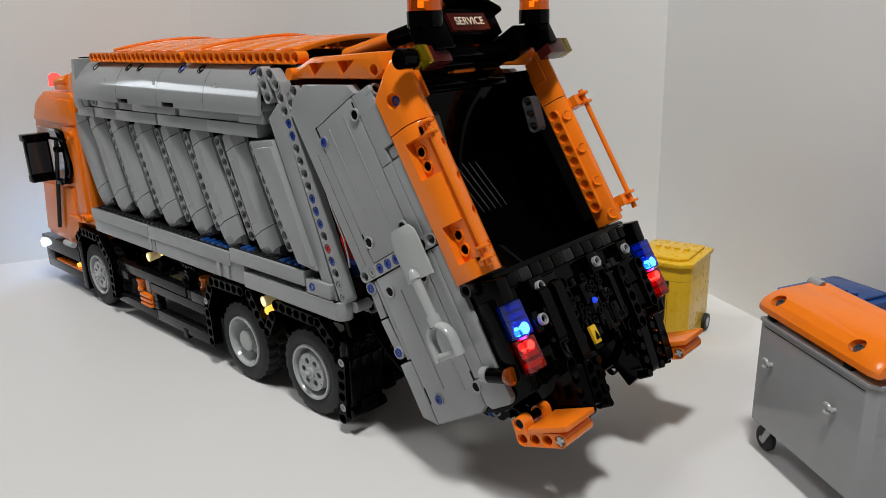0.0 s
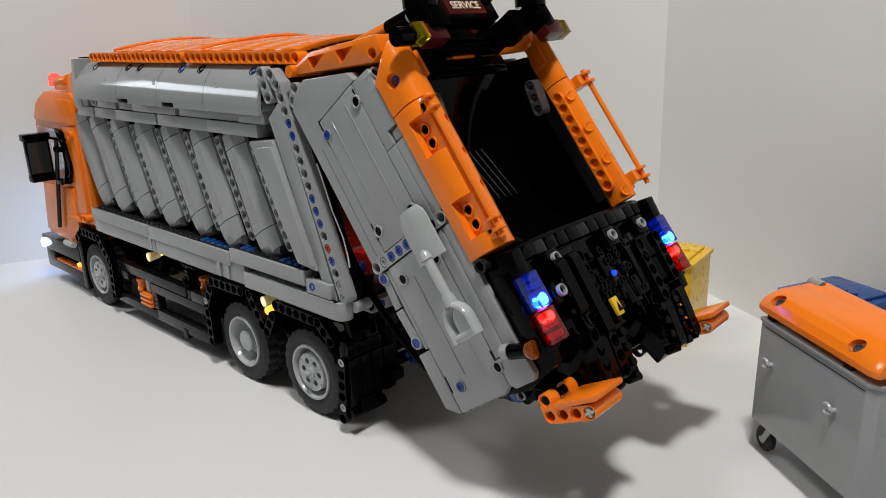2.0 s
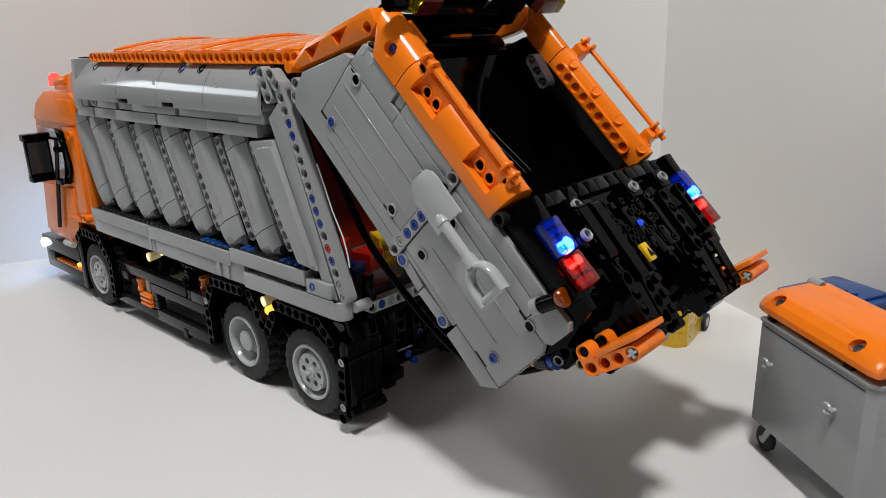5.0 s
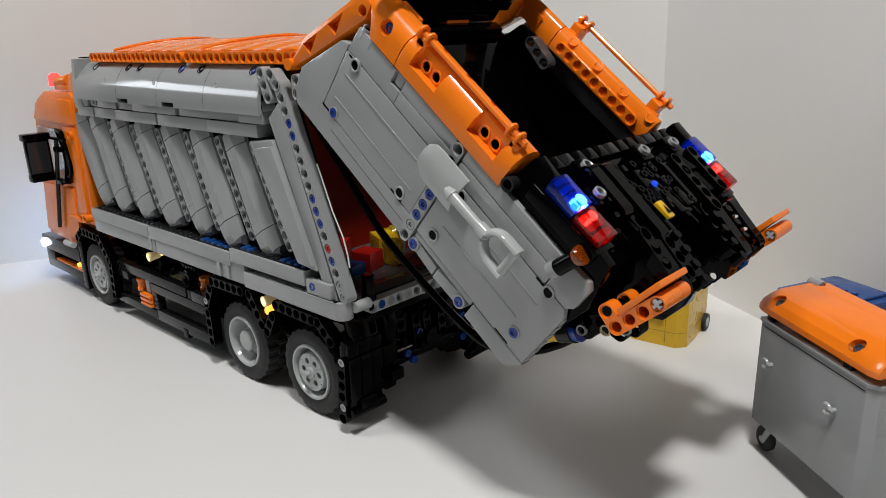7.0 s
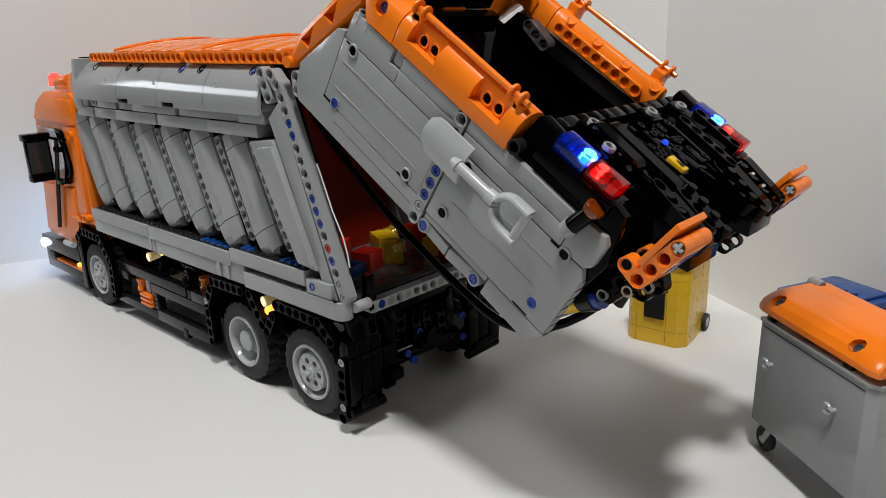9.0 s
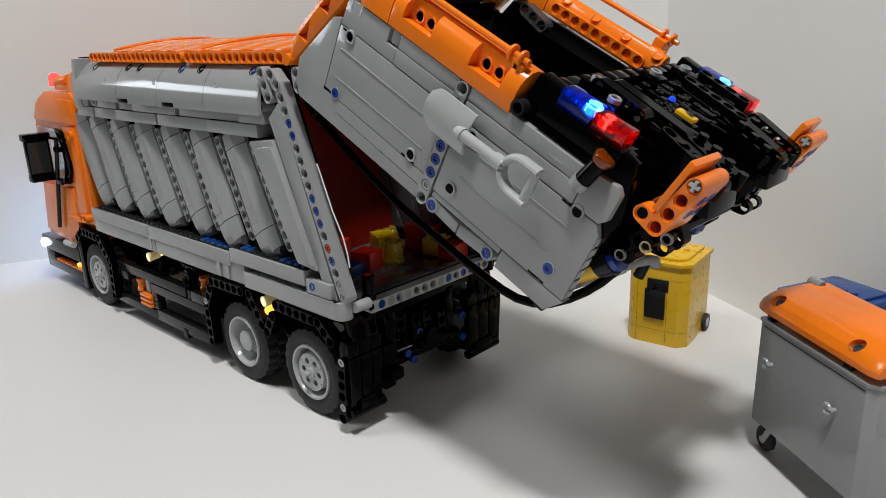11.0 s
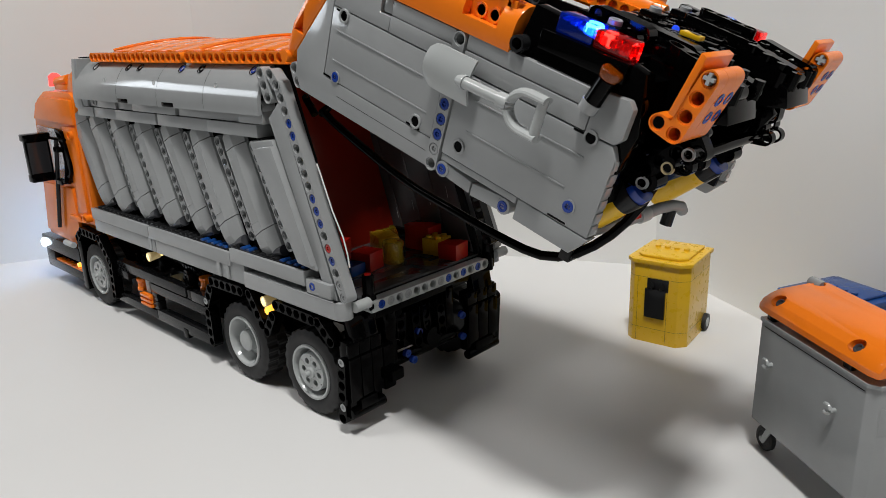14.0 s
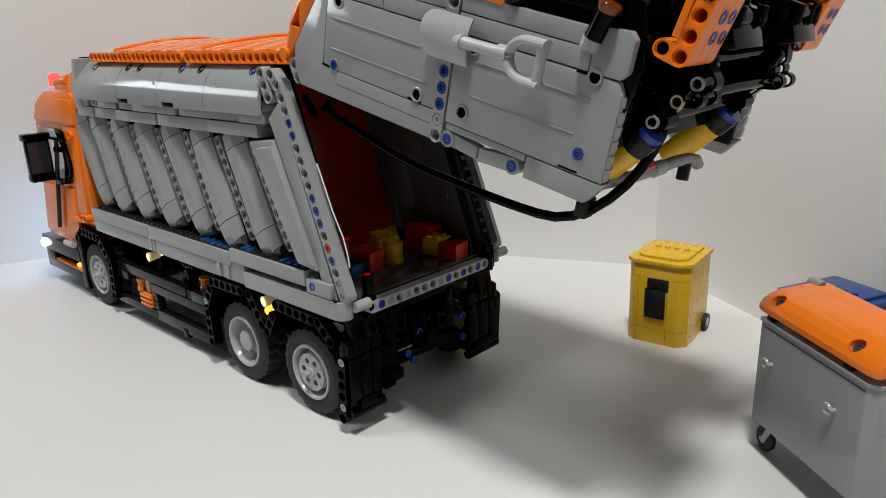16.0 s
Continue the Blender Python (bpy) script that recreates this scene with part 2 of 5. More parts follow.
# chassis
def build_chassis():
    c = Shape()
    c.box(-38, 10.2, CY - 2.2, CY + 2.2, 4.2, 8.0)
    c.box(-24, 10.5, NEAR + 1.2, FAR - 1.2, 7.3, 8.25)
    c.box(-22.5, -7.0, NEAR + 2.4, FAR - 2.4, 2.6, 7.3)
    for x in (6.3, -1.9, -27.7):
        c.rod((x, NEAR + 0.9, 3.15), (x, FAR - 0.9, 3.15), 0.5, 12)
        c.box(x - 1.1, x + 1.1, CY - 3.6, CY + 3.6, 2.5, 4.6)
    chassis = part("chassis", c, BLACK, truck, "black brick-built chassis", bevel=0.05)
    # skirts between the axles
    for y0, y1 in both(NEAR + 0.2, NEAR + 1.0):
        part("side_skirt", Shape().box(-22.9, -10.2, y0, y1, 4.78, 5.6), DARK_GREY, chassis, bevel=0.04)
        part("side_skirt", Shape().box(-9.3, -6.2, y0, y1, 4.72, 5.55), DARK_GREY, chassis, bevel=0.04)
        part("skirt_joint", Shape().box(-10.15, -9.35, y0 + 0.08, y1, 4.7, 5.5), BLACK, chassis, bevel=0.04)
        part("side_skirt", Shape().box(-23.5, -21.0, y0, y1, 4.0, 4.72), DARK_GREY, chassis, bevel=0.04)
        part("side_skirt", Shape().box(-16.6, -6.3, y0, y1, 3.9, 4.68), DARK_GREY, chassis, bevel=0.04)
        part("skirt_post", Shape().box(-16.7, -15.7, y0 + 0.05, y1, 2.3, 3.05), DARK_GREY, chassis, bevel=0.04)
        part("skirt_post", Shape().box(-16.6, -15.7, y0 + 0.05, y1, 3.1, 3.86), DARK_GREY, chassis, bevel=0.04)
        part("skirt_post", Shape().box(-7.7, -6.4, y0 + 0.3, y1, 2.4, 3.86), DARK_GREY, chassis, bevel=0.04)
        part("side_skirt", Shape().box(-23.8, -16.0, y0, y1, 1.4, 2.15), DARK_GREY, chassis, bevel=0.04)
        part("side_skirt", Shape().box(-15.95, -6.6, y0, y1, 1.35, 2.3), DARK_GREY, chassis, bevel=0.04)
        part("skirt_clip", Shape().box(-11.4, -10.7, y0 - 0.05, y1, 0.95, 1.75), BLACK, chassis, bevel=0.04)
    part("deck", Shape().box(-22.5, -6.4, NEAR + 1.02, NEAR + 2.4, 4.3, 5.2), BLACK, chassis, bevel=0.04)
    part("deck_plate", Shape().box(-14.4, -12.5, NEAR + 1.1, NEAR + 2.2, 5.2, 5.55), TAN, chassis, bevel=0.03)
    v = Shape().box(-13.6, -9.8, NEAR + 2.0, NEAR + 2.39, 6.2, 6.35)
    for k in range(8):
        v.box(-13.5 + 0.46 * k, -13.25 + 0.46 * k, NEAR + 1.9, NEAR + 2.35, 6.3, 6.62)
    part("vent", v, DARK_GREY, chassis)
    part("tool_box", Shape().box(-11.9, -11.1, NEAR + 1.1, NEAR + 1.9, 5.2, 6.3).box(-12.0, -11.4, NEAR + 1.2, NEAR + 1.7, 6.3, 6.6).rod((-11.7, NEAR + 1.12, 5.9), (-11.7, NEAR + 1.0, 5.9), 0.25, 10), DARK_GREY, chassis, bevel=0.05)
    for x, z, yy in ((-19.3, 3.35, NEAR + 0.75), (-9.0, 5.4, NEAR + 1.5), (-20.6, 6.0, NEAR + 3.4)):
        part("orange_clip", Shape().lathe((x, yy, z), (0, 0, 1), [(0, 0), (0, 0.52), (0.25, 0.52), (0.36, 0.44), (0.75, 0.44), (0.9, 0.52), (1.1, 0.52), (1.1, 0)], 18), ORANGE, chassis)
    part("clip_block", Shape().box(-18.2, -17.4, NEAR + 0.5, NEAR + 1.2, 3.2, 4.6), GREY, chassis, bevel=0.06)
    g = Shape()
    for k in range(3):
        g.box(-18.6, -16.6, NEAR + 0.0, NEAR + 0.35, 2.3 + 0.42 * k, 2.57 + 0.42 * k)
    g.box(-18.5, -16.7, NEAR + 0.2, NEAR + 0.45, 2.25, 3.45)
    part("orange_grille", g, ORANGE, chassis, bevel=0.05)
    # mud guards of pierced beams
    y = NEAR + 0.1
    def guard(points, yy):
        for (x0, z0), (x1, z1) in zip(points, points[1:]):
            d = Vector((x1 - x0, 0, z1 - z0))
            n = max(2, round(d.length / M))
            part("mud_guard", Shape().beam((x0, yy, z0), d, (0, -1, 0), n, 0.8), BLACK, chassis)
    for yy in (y, mirrored(y)):
        guard([(-30.4, 6.6), (-29.2, 7.5), (-25.2, 7.4), (-23.4, 5.2), (-23.7, 1.2)], yy)
        guard([(-5.9, 2.2), (-6.0, 5.4), (-4.8, 7.5), (0.3, 7.6), (1.9, 5.2)], yy)
        guard([(2.2, 5.2), (3.6, 7.55), (8.2, 7.45), (10.0, 5.9)], yy)
        part("mud_guard", Shape().beam((10.35, yy, 5.2), (-0.06, 0, -1), (0, -1, 0), 6, 0.8), BLACK, chassis)
    for x, z in ((10.36, 5.25), (10.2, 2.0), (-6.05, 5.6)):
        again("pin", GREY_PIN, chassis, facing((x, y - 0.39, z), (0, -1, 0)))
    # mud flaps at the tail
    for side, y0, y1 in ((-1, NEAR - 0.1, -4.45), (1, 4.2, 7.65)):
        w = (y1 - y0) / 3
        flap = part("mud_flap", Shape().box(10.0, 10.75, y0 + 0.05, y1 - 0.05, 1.9, 6.6), BLACK, chassis, "black mud flap of upright plates", bevel=0.06)
        for k in range(3):
            part("flap_plate", Shape().box(10.7, 10.98, y0 + w * k + 0.03, y0 + w * (k + 1) - 0.03, 2.5 + 0.1 * (k % 2), 5.5), BLACK, flap, bevel=0.07)
            part("flap_plate", Shape().box(10.7, 10.9, y0 + w * k + 0.02, y0 + w * (k + 1) - 0.02, 5.56, 6.5), BLACK, flap, bevel=0.07)
        part("flap_foot", Shape().rod((10.75, y0, 1.62), (10.75, y1, 1.62), 0.36, 16).box(10.7, 11.05, y0 + 0.7, y1 - 0.7, 1.75, 2.5), BLACK, flap, bevel=0.03)
        ym = (y0 + y1) / 2
        part("flap_arm", Shape().prism([(10.2, 5.9), (10.9, 6.2), (10.5, 8.1), (9.9, 8.0)], ym - 0.9, ym + 1.3), BLACK, flap, bevel=0.15)
    # axle carrier between the flaps
    part("axle_frame", Shape().box(8.4, 9.6, CY - 2.6, CY + 3.0, 5.6, 7.9).box(9.6, 10.3, CY - 3.9, CY - 2.9, 3.6, 7.9).box(9.6, 10.5, CY + 1.9, CY + 2.7, 4.4, 7.6).box(9.6, 10.2, CY - 2.9, CY + 1.9, 6.7, 7.7), BLACK, chassis, bevel=0.06)
    part("axle_housing", Shape().rod((7.0, CY + 0.4, 4.3), (10.3, CY + 0.4, 4.3), 1.15, 24).rod((10.3, CY + 0.4, 4.3), (10.6, CY + 0.4, 4.3), 0.7, 20).rod((9.9, CY - 3.4, 3.4), (9.9, CY + 3.2, 3.4), 0.42, 14), BLACK, chassis)
    part("axle_gear", Shape().lathe((9.3, CY + 3.3, 4.6), (0.55, -0.83, 0), [(-0.2, 0.3), (-0.2, 1.45), (-0.06, 1.5), (0.06, 1.5), (0.2, 1.4), (0.14, 0.9), (0.14, 0.3)], 32), DARK_GREY, chassis, "dark grey gear disc")
    for k in range(4):
        part("axle_link", Shape().beam((9.9 + 0.25 * (k % 2), CY - 2.5 + 1.25 * k, 6.9), (0.1, 0, -1), (1, 0, 0), 3 + k % 2, 0.7), BLACK, chassis)
    for yy, z in ((CY - 2.2, 3.9), (CY - 1.6, 3.2), (CY - 1.0, 5.1)):
        again("pin", BLUE_PIN, chassis, facing((10.62, yy, z), (1, 0, 0)))
    for z in (3.2, 4.9):
        again("pin", BLUE_PIN, chassis, facing((10.62, 3.95, z), (1, -0.3, 0)))
    part("tow_arm", Shape().box(10.3, 11.5, CY - 4.6, CY - 3.5, 2.9, 3.7).box(10.2, 10.9, CY - 4.7, CY - 3.7, 2.2, 5.4), BLACK, chassis, bevel=0.12)
    # marker lamps along the sill
    for x in (-15.0, 2.2):
        s = Shape().lathe((x, NEAR + 0.2, 7.5), (-0.15, -1, -0.1), [(-0.5, 0.1), (-0.5, 0.30), (0.45, 0.42), (0.5, 0.40), (0.42, 0.3)], 18)
        lamp = part("marker_lamp", s, WARM_CUP, chassis, "small round warm marker lamp")
        part("lamp_glow", Shape().lathe((x + 0.12, NEAR + 0.75, 7.55), (0.15, 1, 0.1), [(-0.1, 0), (-0.1, 0.2), (0.2, 0.2), (0.26, 0)], 12), WARM_LED, chassis)
        part("lamp_glow", Shape().lathe((x - 0.05, NEAR - 0.2, 7.46), (-0.15, -1, -0.1), [(0, 0), (0, 0.34), (0.12, 0.26), (0.16, 0)], 16), WARM_LED, chassis)
    part("indicator_lamp", Shape().lathe((1.9, NEAR + 0.35, 6.6), (0, -1, 0), [(-0.3, 0.0), (-0.3, 0.4), (0.1, 0.4), (0.3, 0.25), (0.34, 0.0)], 16), AMBER_LED, chassis)
    return chassis


chassis = build_chassis()


# wheels
def hole_sector(shape, turn, y0, y1, r0=0.36, r1=1.26, rh=0.235, n=20):
    """A sixth of a disc round the y axis with a round hole in it."""
    c = Vector((0.82, 0))
    ring = []
    for i in range(n):
        d = Vector((math.cos(2 * math.pi * i / n), math.sin(2 * math.pi * i / n)))
        t = rh
        while True:
            p = c + d * (t + 0.01)
            if not (r0 < p.length < r1 and abs(math.atan2(p.y, p.x)) < math.pi / 6):
                break
            t += 0.01
        ring.append((c + d * t, c + d * rh))
    pts = []
    for j in range(4):
        for big, small in ring:
            q = (big, small, small, big)[j]
            pts.append((q.x * math.cos(turn) - q.y * math.sin(turn), (y0, y0, y1, y1)[j], q.x * math.sin(turn) + q.y * math.cos(turn)))
    fc = [(j * n + i, j * n + (i + 1) % n, (j + 1) % 4 * n + (i + 1) % n, (j + 1) % 4 * n + i) for j in range(4) for i in range(n)]
    shape.add(pts, fc)


def build_wheel(name, x, y, out, hub):
    """A wheel round the origin, its outer face towards -y, then set down at x, y."""
    w = tagged(new(name), "grey plastic rim with a black rubber tyre")
    tp, tf, seg = [], [], 96
    for i in range(seg):
        a = 2 * math.pi * (i + (0.18 if i % 2 else 0)) / seg
        up, lo = (3.12, 3.02) if i // 2 % 2 else (3.02, 3.12)
        prof = [(-0.9, 1.95), (-1.0, 2.3), (-1.0, 2.7), (-0.86, lo - 0.03), (-0.04, lo), (0.04, up), (0.86, up - 0.03), (1.0, 2.72), (1.04, 2.5), (1.0, 2.25), (0.9, 1.96)]
        tp += [(r * math.cos(a), -h, r * math.sin(a)) for h, r in prof]
    for i in range(seg):
        j = (i + 1) % seg
        tf += [(i * 11 + k, j * 11 + k, j * 11 + (k + 1) % 11, i * 11 + (k + 1) % 11) for k in range(11)]
    tyre = Shape().add(tp, tf)
    t = part("tyre", tyre, RUBBER, None, "ribbed black rubber tyre")
    r = Shape().lathe((0, 0, 0), (0, -1, 0), [(-0.8, 1.6), (-0.8, 1.96), (0.98, 2.0), (1.06, 1.97), (1.06, 1.82), (0.9, 1.74), (-0.2, 1.5), (-0.2, 1.6)], 48)
    if hub == "dome":
        r.lathe((0, 0, 0), (0, -1, 0), [(-0.3, 0.0), (-0.3, 1.6), (-0.1, 1.55), (0.25, 1.0), (0.3, 0.82)], 40)
        r.lathe((0, 0, 0), (0, -1, 0), [(0.0, 0.0), (0.0, 0.82), (0.82, 0.80), (0.92, 0.70), (0.98, 0.4), (1.0, 0.0)], 32)
    else:
        for k in range(6):
            hole_sector(r, 2 * math.pi * k / 6, -0.95, -0.55)
        r.lathe((0, 0, 0), (0, -1, 0), [(-0.2, 1.2), (0.86, 1.2), (0.95, 1.24), (0.97, 1.34), (0.86, 1.38), (-0.2, 1.45)], 40)
        r.lathe((0, 0, 0), (0, -1, 0), [(0.2, 0.0), (0.2, 0.44), (1.12, 0.42), (1.16, 0.36), (1.16, 0.0)], 24)
        r.rod((0, -1.1, 0), (0, -1.5, 0), 0.2, 12)
        r.lathe((0, 0, 0), (0, -1, 0), [(-0.3, 0.0), (-0.3, 1.62), (-0.2, 1.62), (-0.2, 0.0)], 32)
    rim = part("rim", r, LIGHT_GREY, None, "light grey plastic rim")
    return w, t, rim


def wheels():
    made = {}
    for hub in ("spokes", "dome"):
        _w, t, r = build_wheel("wheel_model", 0, 0, -1, hub)
        made[hub] = (t.data, r.data)
        for ob in (t, r, _w):
            bpy.data.objects.remove(ob)
    for x, hub in ((6.3, "spokes"), (-1.9, "dome"), (-27.7, "spokes")):
        for y, turn in ((-6.0, 0), (mirrored(-6.0), 180)):
            tyre, rim = made[hub]
            ob = again("wheel", tyre, truck, pose(x, y, 3.14, 0, 8 * (x % 3), turn), "ribbed black tyre on a grey plastic rim")
            again("rim", rim, ob, Matrix.Identity(4), "light grey plastic rim")


wheels()


# the container
def build_container():
    inner = Shape()
    inner.prism([(-25.0, 8.3), (-25.0, 24.0), (5.0, 24.0), (10.2, 9.2), (10.2, 8.3)], NEAR + 1.3, NEAR + 1.6)
    inner.prism([(-25.0, 8.3), (-25.0, 24.0), (5.0, 24.0), (10.2, 9.2), (10.2, 8.3)], mirrored(NEAR + 1.6), mirrored(NEAR + 1.3))
    inner.box(-25.0, 10.4, NEAR + 1.3, FAR - 1.3, 8.3, 8.9)
    inner.box(-25.2, -24.8, NEAR + 0.8, FAR - 0.8, 8.3, 24.0)
    box = part("container", inner, DARK_GREY, truck, "grey ribbed refuse container open at the rear", bevel=0.05)

    # the sill
    for y0, y1 in both(NEAR - 0.35, NEAR + 0.9):
        o = NEAR - 0.35 if y0 < 0 else FAR - 0.6
        part("sill", Shape().box(-25.4, -14.2, y0, y1, 9.35, 10.4), GREY, box, bevel=0.05)
        part("sill", Shape().box(-14.1, -1.6, y0, y1, 9.35, 10.4), GREY, box, bevel=0.05)
        part("sill", Shape().box(-1.5, 7.3, y0, y1, 9.75, 10.75), GREY, box, bevel=0.08)
        part("sill", Shape().box(-25.3, -13.4, y0 + 0.1, y1, 8.2, 9.3), GREY, box, bevel=0.05)
        part("sill", Shape().box(-13.3, -3.2, y0 + 0.1, y1, 8.2, 9.3), GREY, box, bevel=0.05)
        part("sill", Shape().box(-3.1, 0.0, y0 + 0.15, y1, 8.2, 9.7), GREY, box, bevel=0.05)
        part("sill", Shape().box(0.1, 10.3, y0, y1, 8.15, 9.3).rod((10.3, (y0 + y1) / 2, 8.15), (10.3, (y0 + y1) / 2, 9.3), (y1 - y0) / 2, 20), GREY, box, bevel=0.05)
        for k in range(3):
            x = (-14.4, -3.6, -2.4)[k]
            part("sill_clip", Shape().box(x, x + 0.5, y0 + 0.02, y1, 8.25, 9.6), GREY, box, bevel=0.06)
    part("end_block", Shape().box(7.38, 9.9, NEAR - 0.3, NEAR + 0.4, 9.35, 10.35), GREY, box, bevel=0.12)
    again("pin", BLUE_PIN, box, facing((8.05, NEAR - 0.32, 9.9), (0, -1, 0)))
    # ledge behind the sill with a row of pins
    ledge = Shape().box(-25, -1.6, NEAR - 0.12, NEAR + 1.2, 10.3, 10.46).box(-1.6, 7.2, NEAR - 0.12, NEAR + 1.2, 10.4, 10.8)
    part("ledge", ledge, DARK_GREY, box, bevel=0.03)
    x = -24.4
    while x < 7.5:
        z = 10.46 if x < -1.6 else 10.8
        blue = -6.2 < x < -2.6 or -0.8 < x < 0.5 or 4.2 < x
        part("ledge_pin", Shape().rod((x, NEAR + 0.02, z - 0.08), (x, NEAR + 0.72, z - 0.08), 0.25, 12), BLUE if blue else DARK_GREY, box)
        x += M

    # inclined ribs with rows of pierced beams between them
    lean = Vector((0.43, 0, -0.9)).normalized()
    prof = [(0.0, 0.0), (0.0, -0.5), (0.16, -0.8), (1.3, -0.8), (2.16, -0.3), (2.16, 0.0)]
    L = 9.4

    def lofted(rows):
        pts, faces, n = [], [], len(prof)
        for d, x0, x1, h, slant in rows:
            pts += [(x0 + px / 2.16 * (x1 - x0), py * h, -d - slant * px) for px, py in prof]
        for i in range(len(rows) - 1):
            for j in range(n):
                k = (j + 1) % n
                faces.append((i * n + j, i * n + k, (i + 1) * n + k, (i + 1) * n + j))
        faces += [list(range(n)), list(range(len(rows) * n - 1, (len(rows) - 1) * n - 1, -1))]
        return Shape().add(pts, faces)

    rib_mesh = lofted([(1.55, 0.0, 2.16, 1.0, 0.0), (7.75, 0.0, 2.16, 1.0, -0.14)]).mesh("rib", GREY, 0.03, crease=9)
    rib_top = lofted([(0.0, 0.55, 1.35, 0.62, 0.0), (0.55, 0.08, 1.95, 0.95, 0.0), (1.5, 0.0, 2.16, 1.0, 0.0)]).mesh("rib_top", GREY, 0.03, crease=9)
    rib_foot = lofted([(7.8, 0.0, 2.16, 1.0, -0.14), (8.7, 0.04, 2.14, 0.92, 0.0), (9.3, 0.12, 2.1, 0.72, 0.0)]).mesh("rib_foot", GREY, 0.03, crease=9)
    rib_core = lofted([(0.6, 0.2, 1.9, 0.8, 0.0), (9.0, 0.2, 1.9, 0.8, 0.0)]).mesh("rib_core", BLACK)
    plate = Shape().box(0.2, 1.25, -0.83, -0.7, -6.9, -2.3).box(0.32, 0.9, -0.80, -0.7, -2.15, -1.6)
    rib_plate = plate.mesh("rib_plate", GREY, 0.02)
    end_roll = Shape().rod((0.15, -0.2, -9.3), (2.2, -0.2, -9.4), 0.4, 16).mesh("rib_end", CHARCOAL)
    tilt = math.degrees(math.atan2(lean.x, -lean.z)) - 1.6
    wall = Shape().prism([(-25.0, 10.5), (-25.0, 20.5), (4.3, 20.5), (8.2, 10.5)], NEAR + 1.26, NEAR + 1.295)
    part("side_wall", wall, DARK_GREY, box, bevel=0.04)
    rng = random.Random(3)
    for k in range(7):
        xt = -1.95 - 4.5 * k + (0.9 if k == 6 else 0.25 if k == 5 else 0.0)
        m = pose(xt, NEAR + 1.0, 19.0, rng.uniform(-0.7, 0.7), -tilt, rng.uniform(-0.9, 0.9))
        again("rib", rib_mesh, box, m, "grey plastic rib")
        again("rib_top", rib_top, box, m @ pose(0, 0, 0, 0, 0, rng.uniform(-0.8, 0.8)))
        again("rib_foot", rib_foot, box, m)
        again("rib_core", rib_core, box, m)
        again("rib_plate", rib_plate, box, m @ pose(0, 0, 0, rng.uniform(-0.3, 0.3), 0, rng.uniform(-1.0, 1.0)))
        again("rib_end", end_roll, box, m)
        b = Shape().beam((xt + 3.35, NEAR + 0.95, 18.2), lean, (0, -1, 0), 10, 0.5)
        part("pierced_beam", b, GREY, box)
    # the end panel before the upright
    e = Shape()
    a = Vector((3.1, 0, 18.7))
    for d0, d1, w, yy in ((0.0, 8.6, 1.9, -0.2), (0.4, 8.2, 1.3, -0.45)):
        e.prism([(a.x + lean.x * d0 - w + 1.2, a.z + lean.z * d0), (a.x + lean.x * d0 + 1.9, a.z + lean.z * d0 + 0.3), (a.x + lean.x * d1 + 1.7, a.z + lean.z * d1), (a.x + lean.x * d1 - w + 1.6, a.z + lean.z * d1 + 0.2)], NEAR + yy, NEAR + 0.9)
    part("end_panel", e, GREY, box, bevel=0.15)

    # the rear uprights
    ud = Vector((0.356, 0, -0.935))
    u0 = Vector((6.764, 0, 20.108))
    for y, side in ((NEAR + 0.38, -1), (FAR - 0.38, 1)):
        st = u0 - ud * (M * 3)
        up = part("upright", Shape().beam((st.x, y, st.z), ud, (0, -1, 0), 18, 0.8), GREY, box)
        for k, me in ((0, BLUE_PIN), (1, BLUE_PIN), (6, BLUE_PIN), (7, BLUE_PIN), (8, BLUE_PIN), (10, RED_PIN), (11, BLUE_PIN), (13, GREY_PIN), (14, GREY_PIN)):
            c = u0 + ud * (M * k)
            again("pin", me, box, facing((c.x, NEAR + 0.04 if side < 0 else FAR - 0.80, c.z), (0, -1, 0)))
        # the flat liner beside it
        q = Vector((u0.x - 1.2, 0, u0.z + 0.8))
        e2 = q + ud * 12.4
        part("upright_panel", Shape().prism([(q.x - 0.9, q.z - 0.6), (q.x + 0.35, q.z + 0.5), (e2.x + 0.45, e2.z - 0.9), (e2.x - 0.6, e2.z - 0.6)], min(y, y + 0.35 * side) - 0.05, max(y, y + 0.35 * side) + 0.05), GREY, box, bevel=0.1)
        if side < 0:
            continue
        back = u0 + Vector((0.45, 0, 0.15))
        part("upright", Shape().beam((back.x + ud.x * 0.4, y + 0.85 * -side, back.z + ud.z * 0.4), ud, (0, -1, 0), 14, 0.7), DARK_GREY, box)
    knee = Shape().beam((5.3, NEAR + 0.35, 23.0), (0.66, 0, -0.75), (0, -1, 0), 2, 0.8).beam((4.4, NEAR + 0.2, 23.1), (0.36, 0, -0.93), (0, -1, 0), 3, 0.7)
    part("knee", knee, GREY, box)

    # half-round upper side and the two rows of tiles below it
    for side in (-1, 1):
        def yy(v):
            return v if side < 0 else mirrored(v)
        arc = []
        R, cz = 3.2, 20.9
        for k in range(13):
            t = radians(-8 + 100 * k / 12)
            arc.append((yy(-4.3 - R * math.cos(t)), cz + R * math.sin(t)))
        pts, faces = [], []
        xs = [-24.6, -23.2, -16.2, -9.4, -9.3, -2.6, 4.0]
        inset = 0.28
        for x in xs:
            for y, z in arc:
                pts.append((x, y, z))
            for y, z in arc:
                yc, zc = yy(-4.3), cz
                f = 1 - inset / R
                pts.append((x, yc + (y - yc) * f, zc + (z - zc) * f))
        n2, n1 = 2 * len(arc), len(arc)
